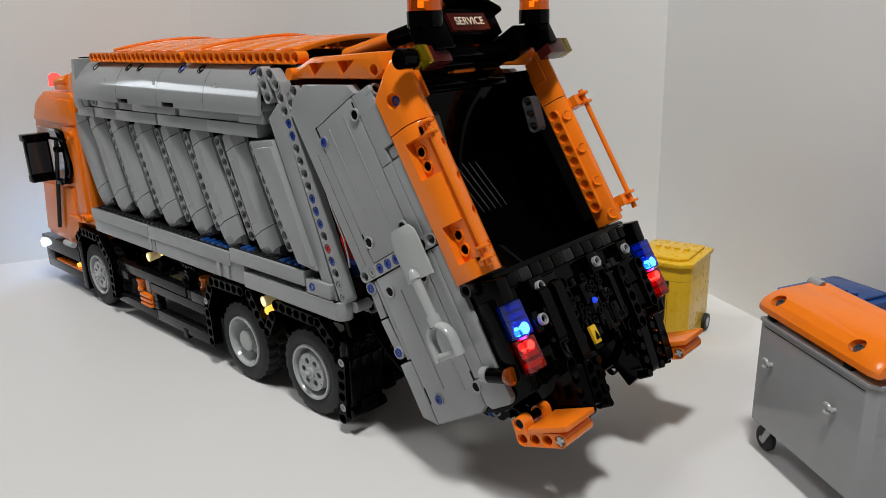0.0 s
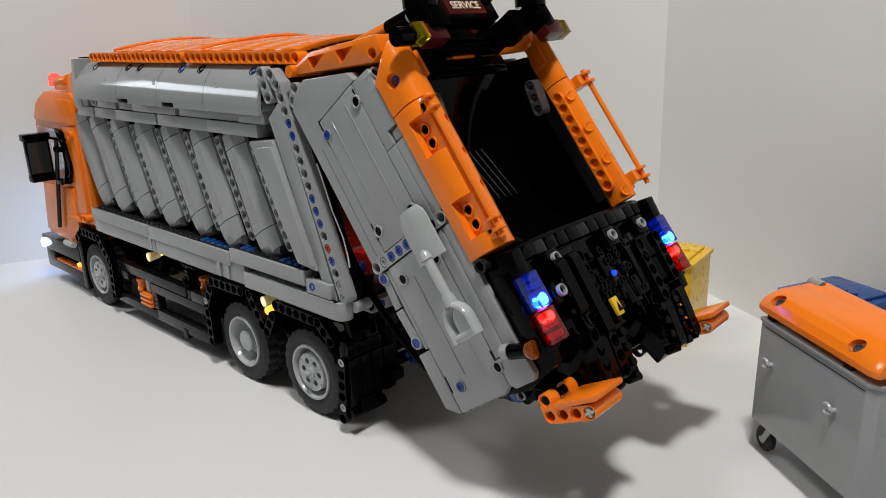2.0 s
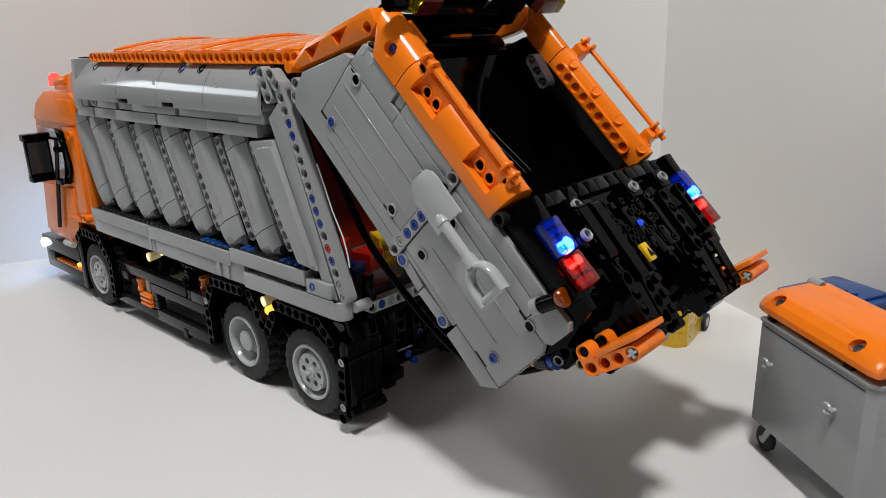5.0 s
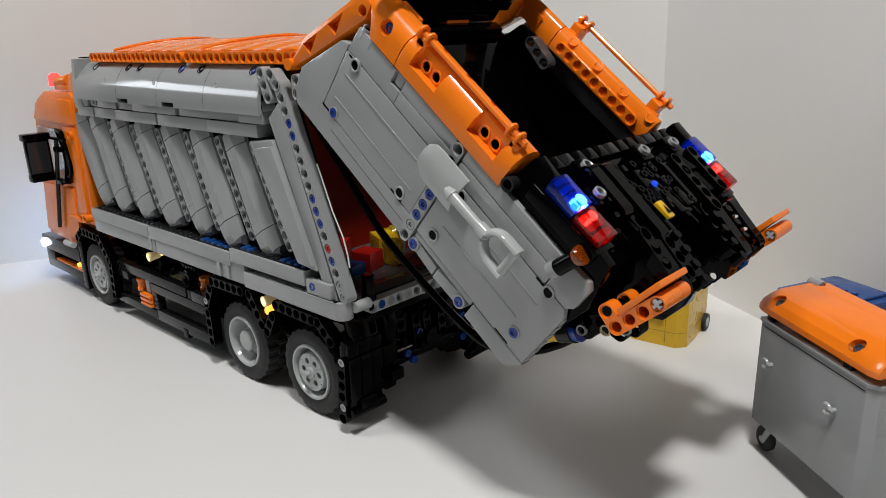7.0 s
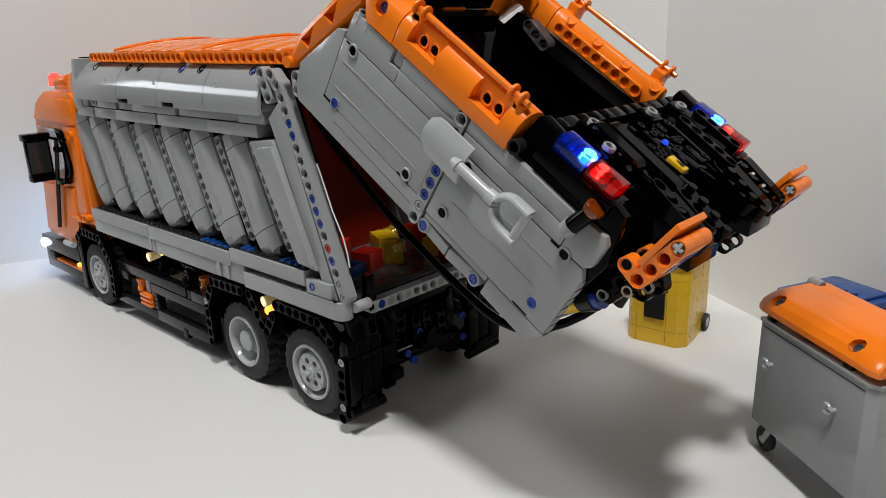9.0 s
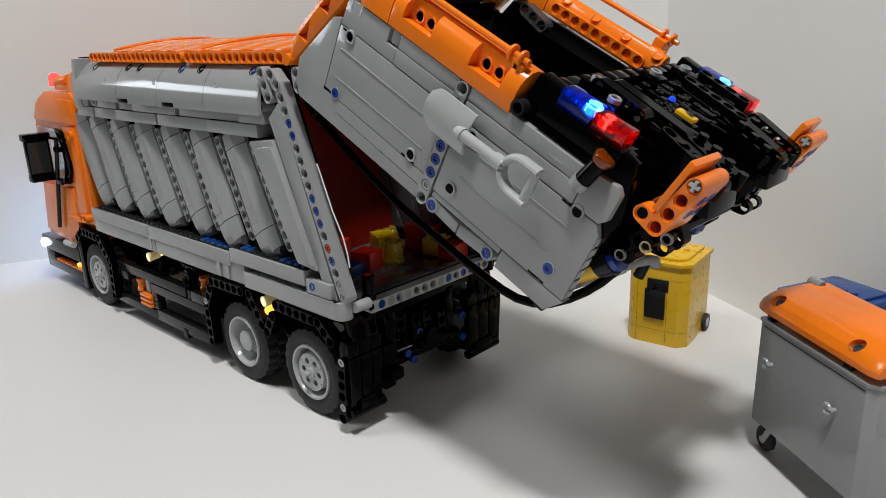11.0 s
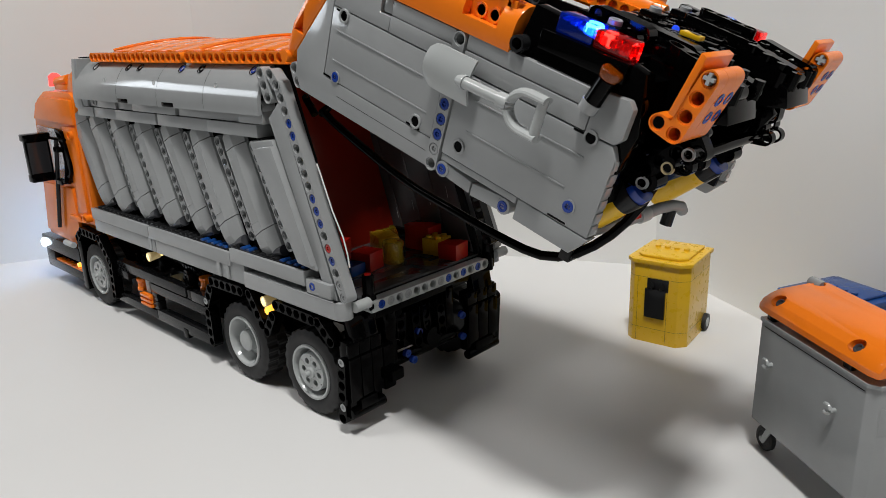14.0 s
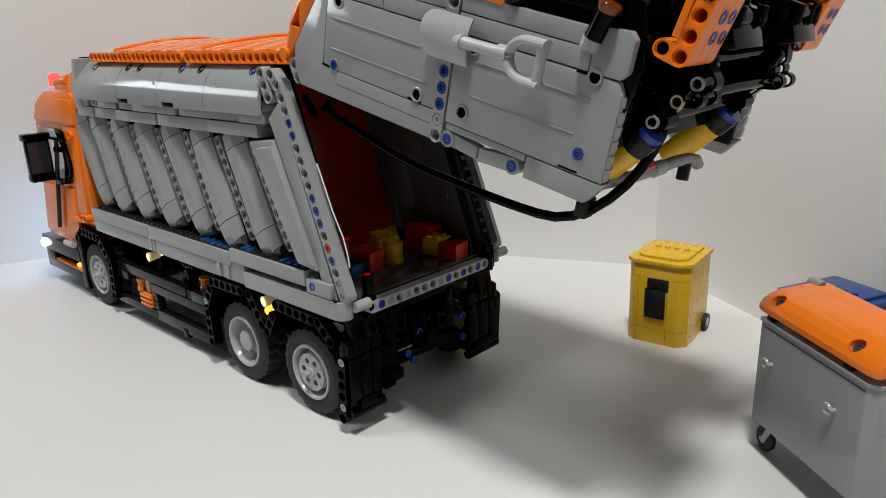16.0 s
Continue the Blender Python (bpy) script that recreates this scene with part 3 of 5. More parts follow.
        for i in range(len(xs) - 1):
            for k in range(n1 - 1):
                a0, b0 = i * n2 + k, (i + 1) * n2 + k
                faces.append((a0, a0 + 1, b0 + 1, b0))
                faces.append((a0 + n1, b0 + n1, b0 + n1 + 1, a0 + n1 + 1))
            for k in (0, n1 - 1):
                a0, b0 = i * n2 + k, (i + 1) * n2 + k
                faces.append((a0, b0, b0 + n1, a0 + n1))
        for i in (0, len(xs) - 1):
            for k in range(n1 - 1):
                a0 = i * n2 + k
                faces.append((a0, a0 + 1, a0 + n1 + 1, a0 + n1))
        part("curved_panel", Shape().add(pts, faces), GREY, box, "half-round grey plastic panel")
        if side < 0:
            web = Shape().beam((3.75, -6.7, 21.0), (1, 0, 0), (0, -1, 0), 1, 0.9)
            part("panel_socket", web, GREY, box)
            part("panel_web", Shape().prism([(-25.6, 19.6), (-25.8, 20.6), (-24.7, 23.9), (-23.7, 23.9), (-24.3, 21.5), (-23.9, 19.6)], NEAR - 0.05, NEAR + 1.6), GREY, box, bevel=0.1)
            for x, me in ((-21.4, GREY_PIN), (-15.2, BLACK_PIN), (-13.2, BLACK_PIN), (-6.6, BLUE_PIN), (-3.9, BLACK_PIN), (2.6, BLUE_PIN)):
                nrm = Vector((0, -math.cos(radians(46)), math.sin(radians(46))))
                again("pin", me, box, facing(Vector((x, -4.3, cz)) + nrm * (R + 0.0), nrm))
                part("pin_pocket", Shape().lathe(Vector((x, -4.3, cz)) + nrm * R, nrm, [(-0.2, 0.26), (0.03, 0.40), (0.05, 0.36), (-0.15, 0.26)], 16), DARK_GREY, box)
            for x in (-18.5, -9.9, -1.1):
                nrm = Vector((0, -math.cos(radians(24)), math.sin(radians(24))))
                part("pin_pocket", Shape().lathe(Vector((x, -4.3, cz)) + nrm * R, nrm, [(-0.2, 0.1), (0.02, 0.2), (0.035, 0.17), (-0.15, 0.1)], 14), LIGHT_GREY, box)
        if side < 0:
            for x in (-16.2, -9.35, -2.6):
                part("panel_seam", Shape().pipe([(x, -4.3 + (y + 4.3) * 1.001, cz + (z - cz) * 1.001) for y, z in arc], 0.008, 6), DARK_GREY, box)
            # black blocks put the dark of the panel's notches into colour
            for x in (-16.0, -8.6):
                part("panel_notch", Shape().box(x, x + 1.7, NEAR - 0.32, NEAR + 0.4, 20.5, 20.82), BLACK, box, bevel=0.04)
        row = [(-25.3, -22.9), (-22.7, -21.0), (-20.8, -17.4), (-17.2, -14.7), (-14.4, -7.4), (-7.1, 0.9), (1.1, 3.9)]
        for k, (x0, x1) in enumerate(row):
            o = 0.04 if k % 2 else -0.1
            y0, y1 = sorted((yy(NEAR + 0.15 + o), yy(NEAR + 1.5)))
            part("tile", Shape().box(x0, x1, y0, y1, 19.85, 20.75), GREY, box, bevel=0.05)
        for k, (x0, x1) in enumerate([(-25.3, -22.0), (-21.9, -17.6), (-17.5, -10.6), (-10.4, -3.1), (-3.0, 3.2)]):
            y0, y1 = sorted((yy(NEAR + 0.0 + 0.07 * (k % 2)), yy(NEAR + 1.5)))
            part("tile", Shape().box(x0, x1, y0, y1, 18.95, 19.8), GREY, box, bevel=0.05)
        if side < 0:
            for x in (-21.7, 2.9):
                again("pin_socket", PIPE_END, box, facing((x, NEAR + 0.12, 20.3), (0, -1, 0)))

    # inside: ejector wall, far wall boards, floor boards
    part("ejector_wall", Shape().prism([(1.0, 9.0), (-3.1, 22.8), (-2.7, 22.8), (1.4, 9.0)], NEAR + 1.7, FAR - 1.7), DARK_RED, box, "dark red ejector wall", bevel=0.1)
    for k in range(5):
        x0 = -2.2 + 2.4 * k
        part("board", Shape().prism([(x0, 9.1), (x0 - 4.9, 23), (x0 - 2.6, 23), (x0 + 2.32, 9.1)], FAR - 1.75, FAR - 1.6), LINER, box, bevel=0.03)
    for k in range(7):
        part("board", Shape().box(-1.0 + 1.6 * k, 0.58 + 1.6 * k, NEAR + 1.65, FAR - 1.65, 8.9, 9.05), LINER, box, bevel=0.015)
    for x, y, lx, ly in ((8.2, 1.2, 2.3, 1.5), (6.4, 3.2, 1.5, 2.3), (9.3, -1.8, 0.7, 2.3)):
        part("floor_tile", Shape().box(x, x + lx, y, y + ly, 9.05, 9.11), LINER, box, bevel=0.02)
    part("floor_rail", Shape().box(1.5, 9.6, FAR - 2.3, FAR - 1.8, 9.05, 9.9), BLACK, box, bevel=0.05)
    # light slivers: the glints on the wall's scratches, put into colour
    for x0, z0 in ((1.8, 10.6), (3.66, 11.4), (5.52, 12.2), (7.38, 13.0)):
        part("wall_scuff", Shape().prism([(x0 - 0.02, z0), (x0 + 0.01, z0), (x0 - 0.22, z0 + 0.9)], FAR - 1.765, FAR - 1.75), LIGHT_GREY, box)
    part("tail_beam", Shape().beam((10.74, CY - 5.6, 8.5), (0, 1, 0), (1, 0, 0), 15, 0.8), LIGHT_GREY, box, "light grey pierced tail beam")
    for k in range(15):
        if k in (1, 2, 4, 8, 9, 11, 13):
            again("pin", (BLUE_PIN if k % 2 else GREY_PIN), box, facing((11.13, CY - 5.6 + M * k, 8.5), (1, 0, 0)))
    for y in (NEAR + 2.2, FAR - 1.0):
        part("corner_post", Shape().box(10.25, 10.95, y - 0.36, y + 0.36, 7.9, 9.2).rod((10.6, y, 7.7), (10.6, y, 10.55), 0.4, 18), BLACK, box, bevel=0.08)
    for y in (NEAR + 0.6, FAR - 0.7):
        part("axle_stub", Shape().rod((11.0, y, 8.9), (11.0, y + 1.2, 8.9), 0.36, 16), LIGHT_GREY, box)
    part("red_stop", Shape().rod((10.6, NEAR + 2.2, 10.5), (10.6, NEAR + 2.2, 10.62), 0.22, 12), RED, box)
    # white lead along the near upright
    wp = [u0 + ud * (M * k) for k in (3.2, 4.0, 7.0, 9.0, 10.5, 11.5)]
    part("white_lead", Shape().pipe([(p.x + (0.75, 0.8, 0.85, 1.1, 1.0, 0.8)[i], NEAR + 0.6, p.z) for i, p in enumerate(wp)], 0.05, 8), WHITE, box)

    # the roof
    for y in (-6.2, mirrored(-6.2)):
        for x0, n in ((-21.9, 6), (-17.25, 14), (-5.66, 17)):
            part("roof_beam", Shape().beam((x0, y, 23.97), (1, 0, 0), (0, -1, 0), n, 0.8), ORANGE, box, "orange pierced roof beam")
    for k in range(10):
        x0 = -19.2 + 2.55 * k
        for side in (-1, 1):
            pts = []
            for j in range(7):
                t = j / 6
                yv = CY + side * (0.03 + 6.0 * (1 - t))
                z = 24.45 + 0.75 * (1 - (1 - t) ** 2)
                pts.append((yv, z))
            a = [(x0, y, z) for y, z in pts] + [(x0 + 2.5, y, z) for y, z in pts] + [(x0, y, z - 0.3) for y, z in pts] + [(x0 + 2.5, y, z - 0.3) for y, z in pts]
            n = 7
            fc = []
            for j in range(n - 1):
                fc += [(j, j + 1, n + j + 1, n + j), (2 * n + j, 3 * n + j, 3 * n + j + 1, 2 * n + j + 1), (j, 2 * n + j, 2 * n + j + 1, j + 1), (n + j, n + j + 1, 3 * n + j + 1, 3 * n + j)]
            fc += [(0, n, 3 * n, 2 * n), (n - 1, 3 * n - 1, 4 * n - 1, 2 * n - 1)]
            part("roof_panel", Shape().add(a, fc), ORANGE, box, bevel=0.04)
        for yv in (CY - 4.4, CY - 2.2):
            part("roof_slot", Shape().box(x0 + 0.7, x0 + 1.7, yv - 0.14, yv + 0.14, 24.5, 24.45 + 0.75 * (1 - (abs(yv - CY) / 6.0) ** 2) + 0.03), ORANGE, box, bevel=0.05)
        part("roof_clip", Shape().box(x0 + 0.5, x0 + 1.9, -5.9, -5.2, 24.3, 24.5), ORANGE, box, bevel=0.08)
    for x0 in (-19.6, -5.5):
        hoop = [(x0 + 2.6 * (1 - abs(k - 6) / 6), CY - 6.0 + 12.0 * k / 12, 24.5 + 0.78 * (1 - ((k - 6) / 6) ** 2)) for k in range(13)]
        part("roof_hoop", Shape().pipe(hoop, 0.12, 8), ORANGE, box)
    return box


container = build_container()


# the cab
def build_cab():
    body = Shape().prism([(-26.6, 8.2), (-26.6, 20.4), (-27.6, 20.9), (-33.8, 20.8), (-36.0, 19.9), (-37.4, 18.0), (-38.6, 12.0), (-39.4, 5.6), (-31.2, 5.4), (-30.4, 8.0), (-28, 8.2)], NEAR + 0.2, FAR - 0.2)
    cab = part("cab", body, ORANGE, truck, "orange cab with black mirrors", bevel=0.35)
    carve(cab, Shape().box(-36.4, -30.0, NEAR - 1, FAR + 1, 12.4, 17.2))
    carve(cab, Shape().box(-43.0, -33.0, NEAR + 1.0, FAR - 1.0, 12.3, 17.4))
    for y0, y1 in both(NEAR - 0.06, NEAR + 0.3):
        part("cab_panel", Shape().prism([(-27.0, 17.9), (-27.0, 20.2), (-33.6, 20.3), (-35.6, 19.6), (-36.8, 18.0)], y0, y1), ORANGE, cab, bevel=0.12)
        part("cab_panel", Shape().prism([(-27.2, 9.3), (-27.2, 17.7), (-29.8, 17.6), (-28.8, 14), (-29.6, 9.2)], y0, y1), ORANGE, cab, bevel=0.12)
        part("cab_door", Shape().prism([(-30.0, 6.4), (-30.0, 11.6), (-37.6, 11.4), (-38.9, 6.2)], y0, y1), ORANGE, cab, "orange cab door", bevel=0.12)
        part("side_window", Shape().prism([(-29.9, 12.2), (-29.0, 14.4), (-30.4, 17.2), (-36.6, 17.4), (-37.8, 12.2)], y0 + 0.1, y1 - 0.2), CLEAR_GLASS, cab, "clear side window")
    ys = NEAR - 0.1
    part("cab_lug", Shape().beam((-28.0, ys, 9.0), (1, 0, 0), (0, -1, 0), 2, 0.7).beam((-27.6, ys, 17.0), (0, 0, 1), (0, -1, 0), 1, 0.6), ORANGE, cab)
    # roof deflector and its lamp
    part("deflector", Shape().prism([(-26.4, 19.4), (-26.2, 23.0), (-27.6, 22.4), (-28.6, 20.9)], NEAR + 0.5, FAR - 0.5), ORANGE, cab, "orange roof deflector", bevel=0.3)
    part("light_bar", Shape().box(-31.2, -28.4, NEAR + 0.5, FAR - 0.5, 21.0, 21.5).rod((-29.0, NEAR + 1.2, 21.9), (-31.2, NEAR + 0.9, 21.6), 0.55, 16), ORANGE, cab, bevel=0.1)
    part("roof_beacon", Shape().lathe((-31.9, NEAR + 0.9, 21.3), (0, 0, 1), [(0, 0), (0, 0.6), (0.95, 0.55), (1.2, 0.25), (1.22, 0)], 20), RED_GLOW, cab, "small lit red beacon")
    # bumper, step, headlamp
    part("bumper", Shape().box(-41.4, -31.4, NEAR - 0.05, FAR + 0.05, 3.7, 5.2).box(-41.2, -31.2, NEAR + 0.1, FAR - 0.1, 1.6, 2.6).box(-41.0, -38.8, NEAR + 0.05, FAR - 0.05, 2.6, 3.8).box(-40, -32, NEAR + 1.6, FAR - 1.6, 2.0, 5.8), DARK_GREY, cab, "dark grey bumper", bevel=0.12)
    for y in (NEAR, FAR - 1.4):
        part("mud_wall", Shape().box(-31.5, -30.5, y, y + 1.4, 1.0, 6.6), BLACK, cab, bevel=0.1)
    st = Shape().box(-38.6, -31.4, NEAR + 0.15, NEAR + 0.7, 2.5, 2.8)
    for k in range(6):
        st.box(-38.2 + 1.15 * k, -37.5 + 1.15 * k, NEAR - 0.02, NEAR + 0.7, 2.8, 2.95)
    part("cab_step", st, ORANGE, cab, "orange footstep", bevel=0.04)
    part("step_lamp", Shape().rod((-32.6, NEAR + 0.5, 3.2), (-32.6, NEAR + 0.1, 3.2), 0.24, 12), AMBER_LED, cab)
    part("grab_pin", Shape().rod((-33.6, NEAR - 0.3, 5.6), (-31.6, NEAR - 0.3, 5.6), 0.3, 14), LIGHT_GREY, cab)
    part("headlamp", Shape().lathe((-41.4, NEAR + 1.4, 4.3), (-1, 0, 0), [(-0.2, 0), (-0.2, 0.55), (0.12, 0.5), (0.25, 0.3), (0.28, 0)], 20), COLD_LED, cab, "lit white headlamp")
    part("headlamp", Shape().lathe((-40.9, NEAR - 0.06, 4.3), (-0.6, -1, 0), [(-0.2, 0), (-0.2, 0.55), (0.12, 0.5), (0.25, 0.3), (0.28, 0)], 20), COLD_SPOT, cab, "lit white headlamp")
    part("headlamp", Shape().lathe((-41.5, FAR - 1.2, 4.3), (-1, 0, 0), [(-0.2, 0), (-0.2, 0.55), (0.12, 0.5), (0.25, 0.3), (0.28, 0)], 20), COLD_LED, cab, "lit white headlamp")
    part("windscreen", Shape().prism([(-38.8, 12.2), (-37.6, 17.6), (-37.3, 17.6), (-38.4, 12.2)], NEAR + 1.2, FAR - 1.2), CLEAR_GLASS, cab)
    # mirrors
    for y, sg in ((NEAR, -1), (FAR, 1)):
        def q(a, b):
            return tuple(sorted((y + sg * a, y + sg * b)))
        mir = part("mirror", Shape().box(-33.9, -33.1, *q(0.25, 2.45), 12.9, 16.3).box(-34.3, -32.9, *q(0.1, 2.55), 16.2, 16.9).box(-34.1, -32.9, *q(0.2, 2.45), 12.2, 12.95), BLACK, cab, "black rear-view mirror", bevel=0.15)
        part("mirror_glass", Shape().box(-33.1, -33.0, *q(0.5, 2.35), 13.05, 16.1), MIRROR, cab)
        part("mirror_arm", Shape().box(-34.0, -28.6, *q(0.25, 0.6), 16.35, 16.6), BLACK, cab, bevel=0.06)
        part("mirror_arm", Shape().box(-33.6, -30.0, *q(0.25, 0.6), 12.2, 12.5).box(-31.8, -30.6, *q(0.1, 0.7), 12.0, 12.5), BLACK, cab, bevel=0.06)
        part("mirror_clip", Shape().box(-31.2, -30.2, *q(0.1, 0.7), 15.2, 15.7), BLACK, cab, bevel=0.06)
        part("mirror_rod", Shape().rod((-30.6, y + sg * 0.45, 16.4), (-34.2, y + sg * 0.4, 7.2), 0.2, 12), DARK_GREY, cab)
        part("window_frame", Shape().prism([(-30.3, 12.0), (-29.2, 13.2), (-28.9, 14.6), (-29.8, 17.2), (-31.4, 17.4), (-30.4, 15.8), (-30.2, 14.2), (-31.0, 12.4)], *q(-0.1, 0.25)), BLACK, cab, bevel=0.06)
    part("door_grip", Shape().box(-31.3, -28.6, NEAR - 0.3, NEAR, 8.4, 8.9), ORANGE, cab, bevel=0.1)
    return cab


cab = build_cab()

# ---- the tailgate, which swings up about the truck's top rear edge ----
PIVOT = (5.638, 0.0, 23.146)
TILT = Matrix(((0.508, 0, 0.8612, 0), (0, 1, 0, 0), (-0.8612, 0, 0.508, 0), (0, 0, 0, 1)))  # plan of the tailgate: x down its length, z out to the rear
SWING = [(0.0, 0.0), (1.5, 4.17), (3.5, 9.93), (7.0, 20.02), (9.0, 25.6), (12.5, 35.2), (14.5, 41.0), (16.0, 45.78)]


def build_tailgate():
    T = TILT
    # black scoop inside
    cur = [(5.0, 6.2)] + [(5.0 + 12.4 * k / 10, 6.2 - 3.6 * math.sin(math.pi * min(1, k / 10 * 1.05) * 0.75)) for k in range(1, 11)]
    sh = Shape().prism(cur + [(x, z - 0.4) for x, z in cur[::-1]], NEAR + 1.15, FAR - 1.15)
    gate = part("tailgate", sh, BLACK, truck, "raised tailgate with grey sides and black hopper", m=T, bevel=0.04)

    def sub(name, shape, mat, label="", bevel=0.0):
        return part(name, shape, mat, gate, label, bevel, T)

    def pin(me, s, w, y=NEAR - 0.03, n=(0, -1, 0), name="pin"):
        return again(name, me, gate, T @ facing((s, y, w), n))

    prof = [(3.0, 0.6), (13.6, 0.9), (23.0, 0.9), (23.0, 7.0), (4.9, 7.0), (4.2, 5.4)]
    for y0, y1 in ((NEAR + 0.75, NEAR + 1.15), (FAR - 1.15, FAR - 0.75)):
        sub("hopper_wall", Shape().prism(prof, y0, y1), BLACK, bevel=0.05)
    sub("hopper_floor", Shape().box(17.3, 23.0, NEAR + 1.2, FAR - 1.2, 2.6, 8.2), BLACK, bevel=0.06)
    sub("hopper_lip", Shape().box(16.7, 17.28, NEAR + 1.2, FAR - 1.2, 2.0, 8.6), BLACK, bevel=0.06)

    # fine ribs on the hopper's back
    for k in range(5):
        sub("hopper_rib", Shape().rod((9.4, CY - 0.9 + 0.6 * k, 4.0), (12.6, CY + 1.4 + 0.6 * k, 3.05), 0.012, 6), GREY)

    # grey sides
    for side in (-1, 1):
        def q(a, b):
            return (NEAR + a, NEAR + b) if side < 0 else (FAR - b, FAR - a)
        sub("corner_panel", Shape().prism([(2.8, 0.02), (2.2, 0.75), (2.05, 2.15), (4.0, 5.6), (4.64, 5.85), (4.64, 1.58), (13.4, 1.58), (13.4, 0.12)], *q(-0.01, 0.7)), GREY, "grey corner panel with a long lower edge", bevel=0.05)
        sub("edge_beam", Shape().beam((1.85, q(0.1, 0.7)[0] + 0.3, 0.95), (0.6, 0, -0.8), (0, -1, 0), 2, 0.6), GREY)
        sub("panel_line", Shape().box(6.0, 13.2, *q(-0.016, 0.05), 0.86, 0.885), DARK_GREY)
        sub("side_panel", Shape().prism([(4.68, 1.62), (4.68, 5.5), (13.3, 5.5), (13.3, 1.62)], *q(0.0, 0.7)), GREY, "large flat grey side panel", bevel=0.07)
        sub("side_strip", Shape().prism([(4.68, 5.56), (4.8, 7.1), (8.2, 7.1), (8.2, 6.3), (9.0, 6.3), (9.0, 5.56)], *q(0.02, 0.7)), GREY, bevel=0.05)
        sub("side_strip", Shape().box(9.05, 13.4, *q(0.02, 0.7), 6.42, 7.15), GREY, bevel=0.05)
        sub("side_strip", Shape().box(9.05, 13.4, *q(0.0, 0.7), 5.56, 6.38), GREY, bevel=0.05)
        sub("side_block", Shape().box(8.28, 8.95, *q(0.12, 0.7), 6.36, 7.2), GREY, bevel=0.18)
        for s0 in (5.15, 5.95):
            sub("edge_tube", Shape().lathe((s0, q(0.0, 0.7)[0] + 0.36, 7.12), (0, 0, 1), [(-0.5, 0.22), (-0.05, 0.24), (0.14, 0.26), (0.16, 0.34), (-0.5, 0.36)], 18), GREY)
            # black plug puts the shade inside the tube into colour
            sub("edge_tube_core", Shape().rod((s0, q(0.0, 0.7)[0] + 0.36, 6.6), (s0, q(0.0, 0.7)[0] + 0.36, 7.12), 0.25, 14), BLACK)
        sub("cross_beam", Shape().beam((13.74, NEAR + 0.33 if side < 0 else FAR - 0.33, 0.41), (0, 0, 1), (0, -1, 0), 9, 0.78), GREY, "grey pierced beam")
        sub("side_panel", Shape().prism([(14.2, 1.25), (14.2, 5.5), (22.9, 5.5), (23.2, 5.0), (23.2, 1.25)], *q(0.0, 0.7)), GREY, "large flat grey side panel", bevel=0.07)
        sub("side_strip", Shape().box(14.2, 21.4, *q(0.02, 0.7), 6.5, 7.3), GREY, bevel=0.05)
        sub("side_strip", Shape().box(14.2, 21.4, *q(0.0, 0.7), 5.56, 6.45), GREY, bevel=0.05)
        sub("side_strip", Shape().prism([(21.45, 5.56), (21.45, 7.4), (22.9, 7.5), (23.2, 7.2), (23.2, 5.9), (22.9, 5.56)], *q(-0.02, 0.7)), GREY, bevel=0.06)
        sub("side_strip", Shape().prism([(19.3, 0.15), (19.3, 1.2), (23.3, 1.2), (22.6, 0.15)], *q(0.0, 0.7)), GREY, bevel=0.06)
        sub("edge_link", Shape().prism([(14.2, 0.15), (14.2, 0.85), (16.4, 0.6), (16.4, 0.0)], *q(0.1, 0.7)).rod((14.5, q(0.0, 0.7)[0], 0.44), (14.5, q(0.0, 0.7)[1], 0.44), 0.42, 18), GREY, bevel=0.05)
        sub("edge_link", Shape().prism([(16.5, -0.05), (16.5, 0.6), (18.6, 0.85), (18.6, 0.1)], *q(0.1, 0.7)).rod((18.6, q(0.0, 0.7)[0], 0.45), (18.6, q(0.0, 0.7)[1], 0.45), 0.42, 18), GREY, bevel=0.05)
        sub("side_strip", Shape().box(14.25, 19.2, *q(0.05, 0.7), 0.88, 1.22), GREY, bevel=0.04)
        # raised beads along the panels
        if side < 0:
            for s0, s1, w in ((5.2, 12.0, 4.35), (5.25, 12.7, 2.72), (15.4, 21.4, 2.9), (15.4, 21.8, 4.5)):
                sub("bead", Shape().prism([(s0, w - 0.045), (s0, w + 0.045), (s1, w + 0.045), (s1, w - 0.045)], NEAR - 0.035, NEAR + 0.02), GREY, bevel=0.02)
                sub("bead", Shape().prism([(s0, w - 0.13), (s0, w - 0.06), (s1, w - 0.06), (s1, w - 0.13)], NEAR - 0.012, NEAR + 0.02), GREY)
            for s0, w0 in ((4.4, 1.7), (11.5, 1.7), (4.95, 5.42), (21.0, 1.35), (20.9, 5.46)):
                sub("groove", Shape().box(s0, s0 + 1.0, NEAR - 0.006, NEAR + 0.01, w0 - 0.05, w0 + 0.05), BLACK)
        # ribbed end of the side
        for k in range(6):
            sub("end_rib", Shape().box(23.2, 23.27, *q(0.08, 0.6), 1.4 + 0.62 * k, 1.85 + 0.62 * k), GREY, bevel=0.03)
    for s, w in ((5.66, 1.87), (21.88, 2.17)):
        pin(BLUE_PIN, s, w, NEAR - 0.06)
        sub("pin_collar", Shape().lathe((s, NEAR, w), (0, -1, 0), [(-0.2, 0.25), (0.05, 0.26), (0.06, 0.36), (-0.2, 0.36)], 20), GREY)
